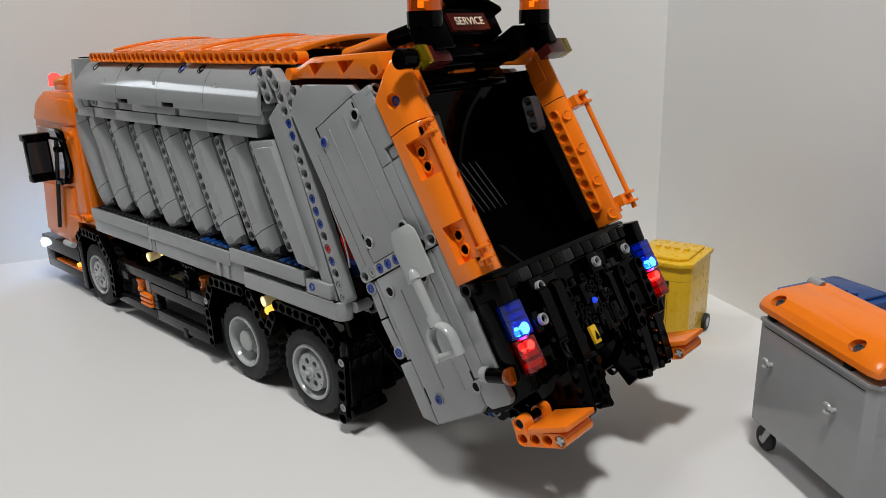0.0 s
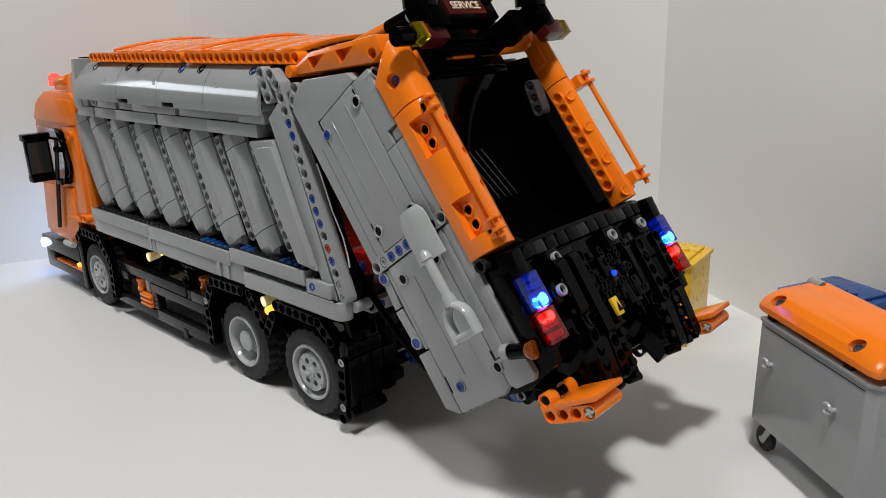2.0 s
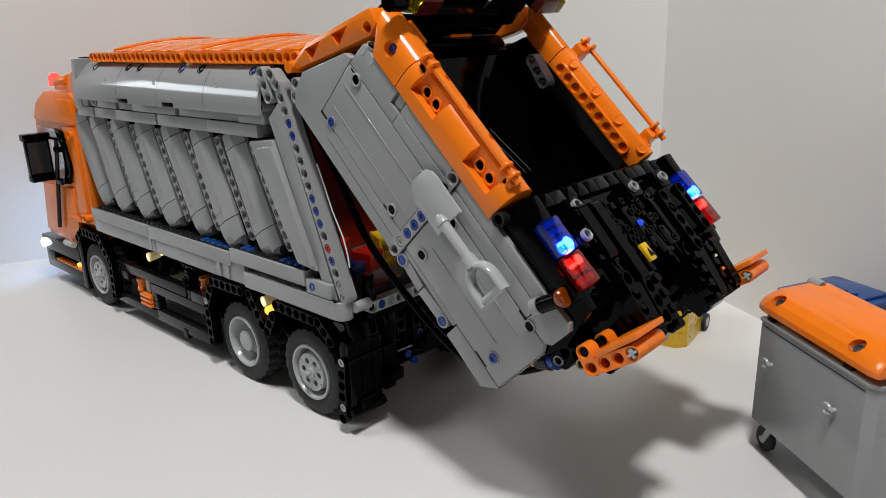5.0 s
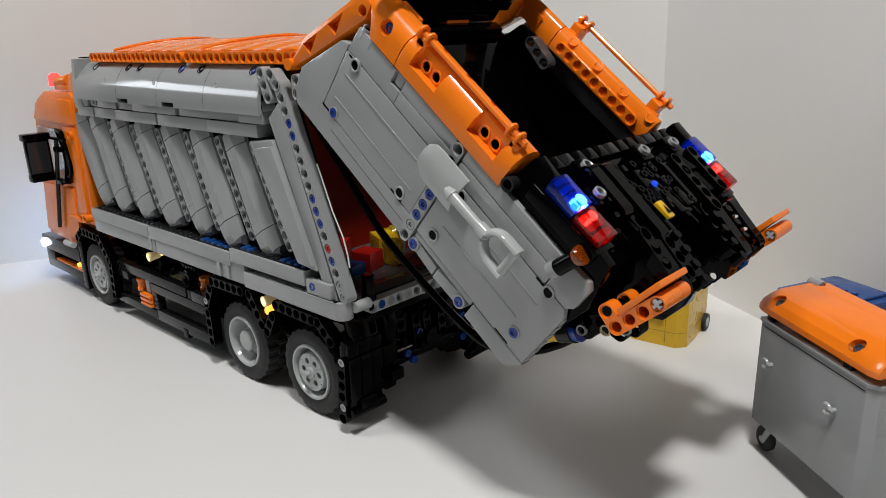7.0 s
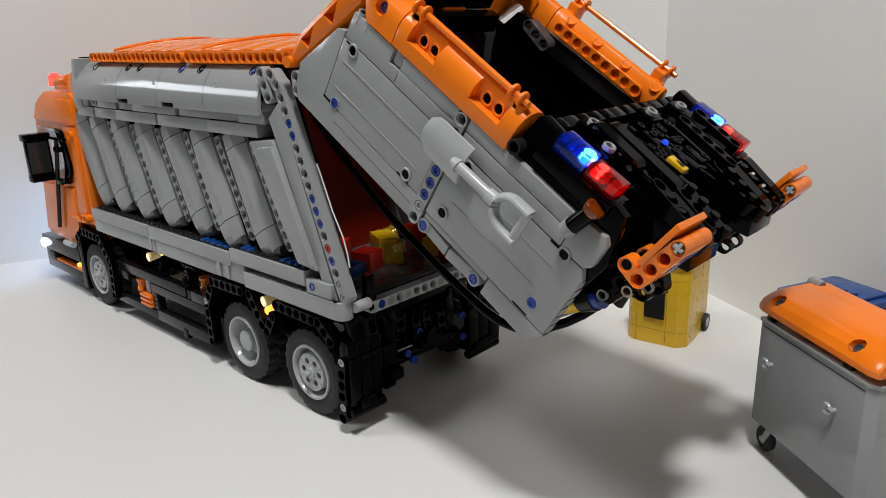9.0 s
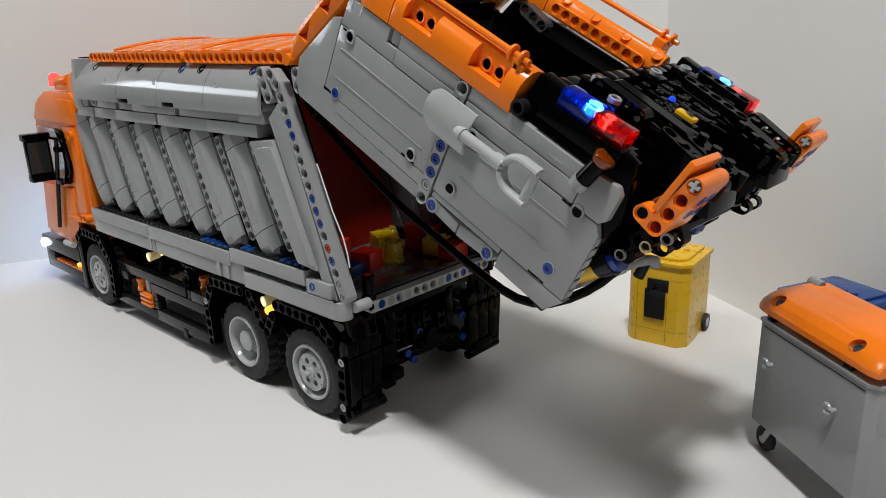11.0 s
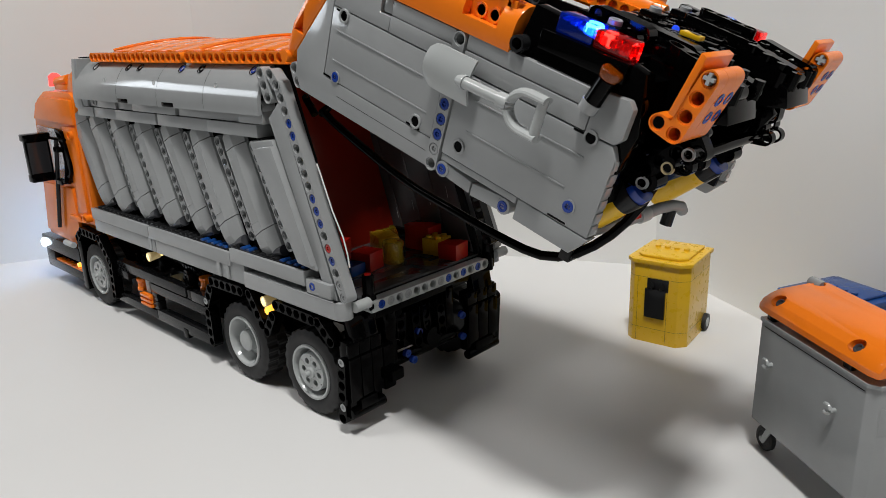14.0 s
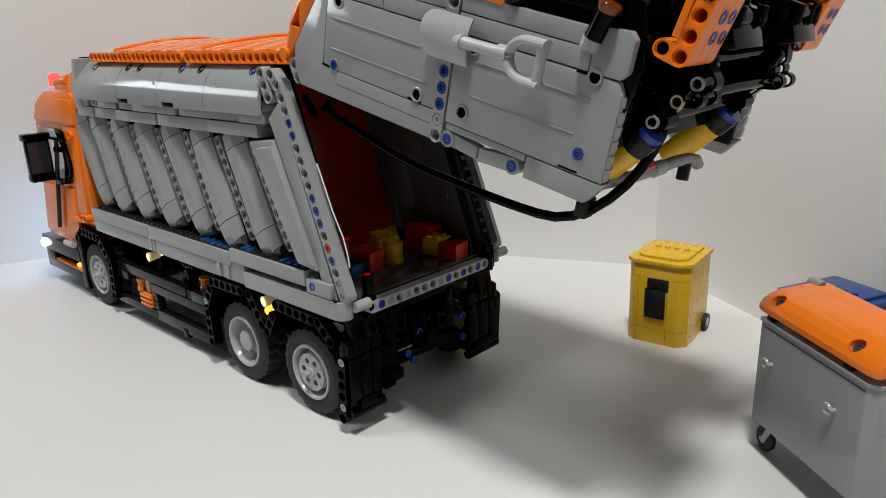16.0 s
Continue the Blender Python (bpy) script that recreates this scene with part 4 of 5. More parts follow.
    # sockets are flat black discs: the shade of open holes put into colour
    for s, w in ((5.64, 5.26), (12.13, 2.01), (12.4, 5.2), (15.2, 2.0), (15.3, 5.1)):
        sub("socket", Shape().lathe((s, NEAR, w), (0, -1, 0), [(-0.1, 0.0), (-0.1, 0.01), (0.012, 0.27), (0.012, 0.0)], 20), BLACK)
        sub("pin_collar", Shape().lathe((s, NEAR, w), (0, -1, 0), [(-0.2, 0.27), (0.07, 0.27), (0.09, 0.3), (0.09, 0.36), (0.06, 0.39), (-0.2, 0.39)], 20), GREY)
    # same black disc in place of a shaded hole
    sub("socket", Shape().rod((21.82, NEAR, 5.43), (21.82, NEAR - 0.012, 5.43), 0.27, 20), BLACK)
    sub("pin_collar", Shape().lathe((21.82, NEAR, 5.43), (0, -1, 0), [(-0.2, 0.25), (0.06, 0.26), (0.07, 0.36), (-0.2, 0.36)], 20), GREY)
    for s, w in ((14.5, 0.44), (18.6, 0.45)):
        pin(BLUE_PIN, s, w, NEAR - 0.03)
    for k, me in ((1, GREY_PIN), (2, BLUE_PIN), (3, BLUE_PIN), (4, BLUE_PIN)):
        pin(me, 13.74, 0.41 + M * k, NEAR - 0.03)

    # orange columns
    for side in (-1, 1):
        def yy(v):
            return v if side < 0 else mirrored(v)
        def cc(v):
            return v if side < 0 else mirrored(-6.15 + (v + 6.15) * 0.56) - 0.5
        def column(s0, s1, wide=1.0):
            arc = []
            for k in range(9):
                t = math.pi * k / 8
                arc.append((cc(-6.15 - 1.1 * math.cos(t)), 8.2 + 1.05 * wide * math.sin(t)))
            low = 7.2 if side < 0 else 7.75
            arc = [(cc(-7.25), low)] + arc + [(cc(-5.05), low)]
            n = len(arc)
            pts = [(s0, y, w) for y, w in arc] + [(s1, y, w) for y, w in arc]
            fc = [(i, (i + 1) % n, n + (i + 1) % n, n + i) for i in range(n)] + [list(range(n)), list(range(2 * n - 1, n - 1, -1))]
            return Shape().add(pts, fc)
        col = sub("column", column(8.0, 16.6), ORANGE, "rounded orange column", bevel=0.05)
        # rounded head that narrows towards the hinge arm
        pts, fc = [], []
        arc = [(cc(-7.25), 7.2 if side < 0 else 7.75)] + [(cc(-6.15 - 1.1 * math.cos(math.pi * k / 10)), 8.2 + 1.05 * math.sin(math.pi * k / 10)) for k in range(11)] + [(cc(-5.05), 7.2 if side < 0 else 7.75)]
        ends = (5.75, 5.2, 4.95, 4.7, 4.45, 4.25, 4.15, 4.15, 4.3, 4.55, 4.9, 5.3, 5.9)
        for row in (lambda k: 7.94, lambda k: 7.0, lambda k: ends[k] + 0.12, lambda k: ends[k]):
            f = 0.96 if row(0) == ends[0] else 1.0
            pts += [(row(k), cc(-6.15) + (y - cc(-6.15)) * f, 7.6 + (w - 7.6) * f) for k, (y, w) in enumerate(arc)]
        n = 13
        for i in range(3):
            fc += [(i * n + k, i * n + (k + 1) % n, (i + 1) * n + (k + 1) % n, (i + 1) * n + k) for k in range(n)]
        fc += [list(range(n)), list(range(4 * n - 1, 3 * n - 1, -1))]
        head = sub("column_head", Shape().add(pts, fc), ORANGE, "rounded orange column head cut on a slant")
        if side < 0:
            carve(head, Shape().rod((6.46, -8.5, 8.35), (6.46, -6.95, 8.35), 0.42, 20), T)
        tab = Shape().box(5.0, 6.6, *sorted((cc(-5.12), cc(-4.9))), 7.9, 8.9)
        sub("head_tab", tab, ORANGE, bevel=0.08)
        out = -1 if side < 0 else 1
        for s, pin_at in ((9.15, 0), (13.9, 1)):
            y0, y1 = sorted((cc(-7.6), cc(-6.72)))
            if side < 0:
                carve(col, Shape().box(s - 0.35, s + 1.75, y0, y1, 7.95, 9.6), T)
            for k in range(2):
                h = s + 0.3 + 0.82 * k
                sub("pocket_ring", Shape().lathe((h, cc(-6.72), 8.32), (0, out, 0), [(-0.1, 0.25), (0.06, 0.26), (0.08, 0.36), (-0.1, 0.38)], 18), ORANGE)
                sub("pocket_core", Shape().rod((h, cc(-6.6), 8.32), (h, cc(-6.72), 8.32), 0.25, 14), BLACK if k == pin_at else ORANGE)
            e = s - 0.6 if pin_at == 0 else s + 2.0
            sub("boss_clip", Shape().box(e - 0.3, e + 0.3, *sorted((cc(-6.9), cc(-6.2))), 8.4, 9.3), ORANGE, bevel=0.08)
        again("pin", BLUE_PIN, gate, T @ facing((6.46, cc(-6.98), 8.33), (0, out, 0)))
        # grab rail on its clips
        ry, rw = yy(-7.35) - 0.75, 9.85
        if side < 0:
            ry, rw = -6.72, 9.5
        rail = Shape().rod((8.0 if side > 0 else 8.3, ry, rw), (16.3, ry, rw), 0.16, 12)
        sub("grab_rail", rail, ORANGE, "thin orange grab rail")
        for s in (8.5, 15.5):
            sub("rail_clip", Shape().lathe((s - 0.3, ry, rw), (1, 0, 0), [(0, 0.17), (0, 0.4), (0.16, 0.4), (0.16, 0.17)], 16).lathe((s + 0.3, ry, rw), (1, 0, 0), [(0, 0.17), (0, 0.4), (0.16, 0.4), (0.16, 0.17)], 16).box(s - 0.3, s + 0.4, ry - (0.18 if side < 0 else 0.8), ry + 0.18, 8.8, rw - 0.1), ORANGE, bevel=0.04)
        # row of holes in the inner face
        sub("inner_beam", Shape().beam((8.9, cc(-5.15), 8.1 if side < 0 else 8.3), (1, 0, 0), (0, -1, 0), 9, 0.46), ORANGE)
        for k in range(4):
            if side < 0:
                carve(col, Shape().rod((9.4 + 1.95 * k, -5.78, 8.75), (9.4 + 1.95 * k, -5.6, 9.6), 0.27, 18), T)
                continue
            sub("hole_cup", Shape().lathe((9.2 + 2.3 * k, cc(-5.5), 9.04), (0, 0.55 * -side, 0.83), [(-0.14, 0.0), (-0.14, 0.01), (0.0, 0.24), (0.045, 0.27), (0.05, 0.33), (-0.05, 0.36)], 16), ORANGE)
        # arm from the hinge to the column's head
        y0, y1 = sorted((yy(-7.15), yy(-4.9)))
        arm = sub("hinge_arm", Shape().prism([(0.7, 1.5), (1.1, 1.1), (4.75, 7.5), (4.7, 8.4), (3.7, 8.6), (1.0, 3.4)], y0 + 0.2, y1 - 0.4), ORANGE, "orange hinge arm", bevel=0.28)
        if side < 0:
            for s0, w0 in ((1.2, 3.1), (2.4, 5.4)):
                carve(arm, Shape().prism([(s0, w0), (s0 + 0.85, w0 - 0.1), (s0 + 0.7, w0 + 1.35)], y0 - 0.3, y0 + 0.75), T)
            carve(arm, Shape().rod((4.3, y0 - 0.2, 7.75), (4.3, y0 + 1.0, 7.75), 0.3, 18), T)
        sub("hinge_tip", Shape().rod((0.9, y0 - 0.05, 1.35), (0.9, y1, 1.35), 0.36, 16), ORANGE)
        # pipe ends under the column
        sub("pipe", Shape().lathe((17.0, yy(-7.35), 7.75), (0, -1 if side < 0 else 1, 0), [(-1.2, 0.24), (0, 0.26), (0.02, 0.38), (-0.3, 0.4), (-1.2, 0.4)], 18), DARK_GREY, "dark grey pipe end")
        # dark grey guide inside the column's top
        y0, y1 = sorted((yy(-4.6), yy(-3.8)))
        sub("guide", Shape().beam((7.4, yy(-4.3), 7.6), (1, 0, -0.2), (0, -1, 0), 3, 0.8), CHARCOAL)
        y0, y1 = (NEAR + 1.18, NEAR + 1.3) if side < 0 else (FAR - 1.3, FAR - 1.18)
        sub("inner_strip", Shape().prism([(7.6, 6.2), (7.4, 7.3), (15.8, 7.4), (15.8, 6.4)], y0, y1), CHARCOAL, bevel=0.03)

    # hydraulic rods from the roof to the crossbar
    for side in (-1, 1):
        y = CY + side * 3.4
        sub("hydraulic_rod", Shape().rod((0.4, y, 2.2), (1.75, y, 6.3), 0.45, 16), ORANGE, "orange hydraulic rod")
        sub("hydraulic_cap", Shape().rod((1.75, y, 6.3), (2.25, y, 7.9), 0.5, 16), BLACK)
        again("pin", GREY_PIN, gate, T @ facing((2.26, y, 7.93), (0.3, 0, 0.95)))

    # crossbar with sign and beacons
    sub("crossbar", Shape().box(3.4, 4.5, CY - 4.2, CY + 4.0, 7.0, 7.8), BLACK, "black crossbar", bevel=0.08)
    arcp = []
    for k in range(9):
        y = -2.8 + 6.5 * k / 8
        arcp.append((y, 1.75 - 1.15 * (1 - ((y - 0.45) / 3.4) ** 2)))
    a = [(s + d, y, w) for d, w in ((0, 7.6), (0.28, 7.6), (0.28, 9.5), (0, 9.5)) for y, s in arcp]
    n = 9
    fc = []
    for i in range(4):
        l = (i + 1) % 4
        fc += [(i * n + k, i * n + k + 1, l * n + k + 1, l * n + k) for k in range(n - 1)]
    fc += [(0, n, 2 * n, 3 * n), (n - 1, 2 * n - 1, 3 * n - 1, 4 * n - 1)]
    sub("crossbar_visor", Shape().add(a, fc), BLACK, "arched black visor", bevel=0.05)
    sub("sign_back", Shape().box(1.5, 3.2, -2.4, 3.4, 8.3, 9.05), BLACK, bevel=0.05)
    sub("service_sign", Shape().box(1.95, 3.05, -1.25, 2.1, 9.0, 9.28), SIGN_RED, "maroon plate lettered SERVICE", bevel=0.03)
    sub("sign_foot", Shape().box(3.1, 4.3, -3.0, 3.9, 7.84, 8.5), BLACK, bevel=0.06)
    sub("crossbar_foot", Shape().box(4.56, 5.3, -3.6, 4.6, 6.54, 7.0), BLACK, bevel=0.06)
    sub("beacon_bracket", Shape().box(3.0, 4.6, 3.95, 5.1, 7.84, 9.55), BLACK, bevel=0.1)
    again("pin", BLUE_PIN, gate, T @ facing((3.6, 4.6, 9.57), (0, 0, 1)))
    sub("orange_bracket", Shape().box(3.6, 4.6, -0.1, 1.9, 6.6, 7.15), ORANGE, bevel=0.1)
    again("pin", BLUE_PIN, gate, T @ facing((4.2, 1.0, 7.22), (0, 0, 1)))
    again("pin", BLUE_PIN, gate, T @ facing((2.4, 3.1, 9.07), (0, 0, 1)))
    fnt = bpy.data.curves.new("letters", "FONT")
    fnt.body, fnt.size, fnt.align_x, fnt.align_y, fnt.extrude = "SERVICE", 0.0070, "CENTER", "CENTER", 0.0001
    fnt.offset = 0.00006
    tmp = new("letters_source", fnt)
    me = bpy.data.meshes.new_from_object(tmp.evaluated_get(bpy.context.evaluated_depsgraph_get()))
    bpy.data.objects.remove(tmp)
    me.materials.clear()
    me.materials.append(LETTER)
    again("sign_letters", me, gate, T @ facing((2.5, 0.46, 9.3), (0, 0, 1), (0, 1, 0)), "cream letters")
    sub("crossbar_back", Shape().box(2.6, 5.4, -4.4, 5.2, 6.2, 6.5), BLACK, bevel=0.05)
    for y in (-4.5, 5.3):
        hw = 0.75 if y < 0 else 0.42
        sub("beacon_base", Shape().box(3.1, 5.0, y - hw, y + hw, 9.6, 10.9), BLACK, bevel=0.06)
        sub("beacon_foot", Shape().rod((3.3, y, 10.15), (2.6, y, 10.56), 0.96, 24), BLACK)
        sub("beacon", Shape().lathe((2.6, y, 10.56), (-0.86, 0, 0.51), [(0, 0), (0, 0.92), (1.9, 0.9), (2.2, 0.65), (2.25, 0)], 24), AMBER_LENS, "lit amber beacon")
        for j in range(3):
            sub("beacon_bulb", Shape().rod((2.5 - 0.3 * j, y - 0.3 + 0.3 * j, 10.7 + 0.15 * j), (2.2 - 0.3 * j, y - 0.3 + 0.3 * j, 10.9 + 0.15 * j), 0.13, 10), AMBER_LED)
    sub("marker_rod", Shape().rod((5.1, -7.5, 10.2), (5.1, -6.5, 10.2), 0.5, 16), BLACK)
    sub("marker_bar", Shape().box(4.65, 5.6, -5.68, -4.1, 9.7, 10.65), SIGN_RED, bevel=0.05)
    sub("marker_block", Shape().box(4.65, 5.6, -6.5, -5.7, 9.9, 10.8), YELLOW_LENS, "clear yellow marker", bevel=0.05)
    sub("marker_bar", Shape().box(4.65, 5.6, 4.9, 6.58, 9.7, 10.65), SIGN_RED, bevel=0.05)
    sub("marker_block", Shape().box(4.65, 5.6, 6.6, 7.35, 9.75, 10.6), YELLOW_LENS, "clear yellow marker", bevel=0.05)

    # black tail with pillars
    tail = Shape().prism([(16.7, 7.6), (17.1, 9.5), (18.3, 9.4), (23.0, 8.6), (23.6, 6.2), (23.2, 4.0), (17.6, 4.0)], NEAR + 0.35, NEAR + 1.2)
    tail.prism([(16.7, 7.6), (17.1, 9.5), (18.3, 9.4), (23.0, 8.6), (23.6, 6.2), (23.2, 4.0), (17.6, 4.0)], FAR - 1.2, FAR - 0.35)
    tail.box(17.1, 21.8, NEAR + 1.0, FAR - 1.0, 6.8, 8.8)
    sub("tail", tail, BLACK, "glossy black studded tail", bevel=0.08)
    for k in range(12):
        y0 = NEAR + 1.6 + 1.02 * k
        sub("tail_edge_tile", Shape().box(17.0, 17.75, y0, y0 + 0.98, 8.8, 9.12), DARK_GREY if k % 4 == 1 else BLACK, bevel=0.14)
    for side in (-1, 1):
        yc = CY + side * 3.4
        pil = Shape().prism([(17.7, 8.4), (17.9, 8.9), (23.4, 8.7), (25.6, 8.3), (26.0, 7.4), (24.0, 6.8), (18, 6.8)], yc - 1.5, yc + 1.5)
        sub("tail_pillar", pil, BLACK, bevel=0.1)
        for j in range(4):
            y = yc - 1.2 + 0.8 * j
            up = (0.8, 0.3, 0.55, 0.2)[(j + (side > 0)) % 4]
            s0 = 18.7 + 0.8 * ((j * 3 + (side > 0)) % 3)
            sub("tail_beam", Shape().beam((s0, y, 8.75 + up), (1, 0, -0.05), ((0, 0, 1) if j % 2 else (0, -1, 0)), 4 + j % 3, 0.74), BLACK)
            sub("tail_beam", Shape().beam((22.6 + 0.4 * (j % 2), y, 8.7 + up * 0.6), (1, 0, -0.16), ((0, -1, 0) if j % 2 else (0, 0, 1)), 4, 0.74), BLACK)
        for j in range(2):
            s = 19.2 + 1.5 * j
            tilt = Matrix.Translation((s + 0.5, yc + side * 0.5, 9.62 - 0.07 * j)) @ Matrix.Rotation(radians(-4 + 5 * j), 4, "Y") @ Matrix.Rotation(radians(8 * side), 4, "X")
            if side > 0:
                sub("pillar_tile", Shape().box(-0.68, 0.68, -0.9 + 0.3 * (j % 2), 0.75, -0.3, 0.02, tilt), BLACK, bevel=0.05)
        for j in range(4):
            for i in (0, 3) if side < 0 else (0, 2, 3):
                s, y = 23.2 + 0.8 * j, yc - 1.15 + 0.77 * i
                top = 9.35 - 0.2 * (s - 23.2)
                sub("stud", Shape().rod((s, y, top - 0.7), (s, y, top + 0.12), 0.24, 12), BLACK)
    for s, y in ((18.31, -4.0), (19.89, -4.86), (18.37, 1.5), (18.4, 4.8)):
        sub("ring_block", Shape().box(s - 0.55, s + 0.55, y - 0.55, y + 0.55, 8.3, 9.5), BLACK, bevel=0.06)
        sub("ring_pin", Shape().lathe((s, y, 9.5), (0, 0, 1), [(-0.4, 0.19), (0.2, 0.21), (0.24, 0.26), (0.2, 0.32), (-0.4, 0.32)], 18), GREY, "grey ring-shaped pin end")
    rng = random.Random(7)
    for k in range(110):
        s, y = 18.2 + rng.random() * 3.4, CY - 5.0 + rng.random() * 10
        l, w = rng.choice((0.4, 0.8, 1.2, 1.6)), rng.choice((0.25, 0.4, 0.8))
        if abs(y - CY) > 4.6 and s < 22:
            continue
        if k % 2:
            sub("stud", Shape().lathe((s + 0.2, y + 0.2, 8.7), (0, 0, 1), [(0, 0), (0, 0.24), (0.6, 0.24), (0.65, 0.2), (0.65, 0.12), (0.45, 0.1), (0.45, 0)], 14), BLACK)
        sub("tail_plate", Shape().box(s, s + l, y, y + w, 8.6, 8.95 + 0.35 * rng.random()), BLACK if k % 12 else DARK_GREY, bevel=0.05)
    sub("warning_sign", Shape().box(21.4, 22.4, -1.75, -1.2, 9.5, 9.7), YELLOW, "small yellow warning plate", bevel=0.03)
    sub("warning_mark", Shape().prism([(21.7, -1.45), (22.2, -1.65), (22.2, -1.25)], 0, 0.02, Matrix(((1, 0, 0, 0), (0, 0, 1, 0), (0, 1, 0, 9.722), (0, 0, 0, 1)))), BLACK)
    sub("tail_bulb", Shape().lathe((20.3, 0.2, 9.3), (0, 0, 1), [(0, 0), (0, 0.2), (0.15, 0.14), (0.2, 0)], 12), BLUE_GLOW)
    # corner lamps: blue over red
    for side, yc in ((-1, -6.3), (1, 7.1)):
        sub("lamp_housing", Shape().box(17.9, 22.3, yc - 0.85, yc + 0.75, 7.9, 8.75), BLACK, bevel=0.08)
        sub("blue_lamp", Shape().box(18.4, 20.25, yc - 0.62, yc + 0.45, 8.75, 9.62), BLUE_LENS, "lit clear blue corner lamp", bevel=0.12)
        for k in range(4):
            sub("lamp_facet", Shape().box(18.55 + 0.42 * k, 18.82 + 0.42 * k, yc - 0.5, yc + 0.33, 8.95 + 0.1 * (k % 2), 9.4), BLUE_FACET, bevel=0.05)
        sub("blue_led", Shape().lathe((19.85, yc, 9.35), (0, 0, 1), [(-0.3, 0.0), (-0.3, 0.26), (0.1, 0.3), (0.22, 0.2), (0.25, 0)], 16), BLUE_LED)
        sub("red_lamp", Shape().box(20.3, 22.05, yc - 0.6, yc + 0.45, 8.75, 9.52), RED_LENS, "clear red corner lamp", bevel=0.12)
        for k in range(3):
            sub("lamp_facet", Shape().box(20.5 + 0.5 * k, 20.8 + 0.5 * k, yc - 0.45, yc + 0.3, 8.9 + 0.1 * (k % 2), 9.3), RED_FACET, bevel=0.05)
        sub("red_led", Shape().lathe((20.75, yc, 9.25), (0, 0, 1), [(-0.3, 0.0), (-0.3, 0.2), (0.1, 0.24), (0.2, 0.16), (0.23, 0)], 16), RED_LED)
        ya = yc + side * 1.3
        ya = -7.35 if side < 0 else mirrored(-7.35)
        sub("side_marker", Shape().rod((21.42, ya, 6.9), (21.72, ya, 7.95), 0.4, 18), BLACK)
        sub("marker_collar", Shape().lathe((21.36, ya, 6.75), (0.28, 0, 1), [(-0.3, 0.3), (0.15, 0.36), (0.15, 0.44), (-0.3, 0.42)], 18), GREY)
        sub("amber_marker", Shape().lathe((21.74, ya, 8.0), (0.28, 0, 1), [(0.0, 0.0), (0.0, 0.4), (0.22, 0.48), (0.36, 0.48), (0.42, 0.42), (0.42, 0.0)], 20), AMBER_LENS, "clear amber round marker")
    # footsteps
    for side in (-1, 1):
        yn = -7.2 if side < 0 else mirrored(-7.2) - 2.4
        for k in range(3):
            yb = yn + 0.39 + 0.8 * k
            sub("footstep", Shape().beam((25.07, yb, 7.03), (0.2, 0, 0.98), (0, -1, 0), 4, 0.78), ORANGE, "orange footstep of pierced beams")
            if k != 1:
                sub("footstep_lug", Shape().beam((24.29, yb, 7.18), (0.98, 0, -0.19), (0, -1, 0), 2, 0.76), ORANGE)
        sub("footstep_plate", Shape().prism([(24.55, 7.7), (24.9, 10.2), (25.18, 10.1), (24.86, 7.65)], yn - 0.06, yn + 2.46), ORANGE, bevel=0.06)
        ax = Vector((25.55, yn, 9.43))
        sub("axle_end", Shape().box(ax.x - 0.22, ax.x + 0.22, yn - 0.1, yn + 0.3, ax.z - 0.07, ax.z + 0.07).box(ax.x - 0.065, ax.x + 0.065, yn - 0.106, yn + 0.3, ax.z - 0.225, ax.z + 0.225), LIGHT_GREY)
        for yb in (yn + 1.2, yn + 2.0):
            for k in range(2):
                again("pin", BLUE_PIN, gate, T @ facing((25.07 + 0.16 * (k + 1) + 0.4, yb, 7.03 + 0.78 * (k + 1)), (0.98, 0, -0.2)))
        yl = yn + 2.8 if side < 0 else yn - 0.8
        sub("step_link", Shape().beam((24.3, yl, 7.1), (0.7, 0, -0.7), (0, -1, 0), 3, 0.7) if side < 0 else Shape().beam((24.55, yl, 7.9), (0.2, 0, -0.98), (0, -1, 0), 3, 0.7), BLACK)
        sub("step_axle", Shape().rod((24.29, yn + 0.1, 7.18), (24.29, yl, 7.18), 0.23, 12), BLACK)
        sub("step_arm", Shape().prism([(22.4, 4.4), (22.4, 7.2), (24.4, 7.5), (25.2, 6.6), (24.6, 5.0)], yl + 0.4, yl + 1.1) if side < 0 else Shape().prism([(22.4, 4.4), (22.4, 7.2), (24.4, 7.5), (25.2, 6.6), (24.6, 5.0)], yl - 1.1, yl - 0.4), BLACK, bevel=0.1)
    # under side: black machinery, yellow tanks and grey hoses
    sub("under_frame", Shape().prism([(15, 1.0), (15, 4.0), (21.0, 5.5), (22.8, 5.5), (22.8, 3.2), (21.4, 1.8)], CY - 5.4, CY + 5.4), BLACK, bevel=0.1)
    for y in (CY - 5.2, CY - 3.9, CY + 3.9, CY + 5.2):
        sub("under_link", Shape().beam((22.2, y, 2.6), (0.62, 0, 0.78), (0, -1, 0), 6, 0.7), BLACK)
        sub("under_link", Shape().beam((22.0, y + 0.2, 4.6), (0.98, 0, 0.2), (0, -1, 0), 5, 0.5), BLACK)
    for s, w, r in ((23.4, 4.0, 0.4), (24.6, 5.2, 0.3), (22.6, 5.8, 0.35), (24.4, 6.6, 0.25)):
        sub("under_shaft", Shape().rod((s, CY - 5.6, w), (s, CY + 5.6, w), r, 14), BLACK)
    for s, w, me in ((23.8, 3.9, GREY_PIN), (24.6, 5.0, GREY_PIN), (25.2, 5.9, BLACK_PIN)):
        sub("frame_ring", Shape().lathe((s, CY - 5.58, w), (0, -1, 0), [(-0.1, 0.2), (0.03, 0.2), (0.05, 0.28), (-0.1, 0.3)], 16), TAN if w == 5.0 else GREY)
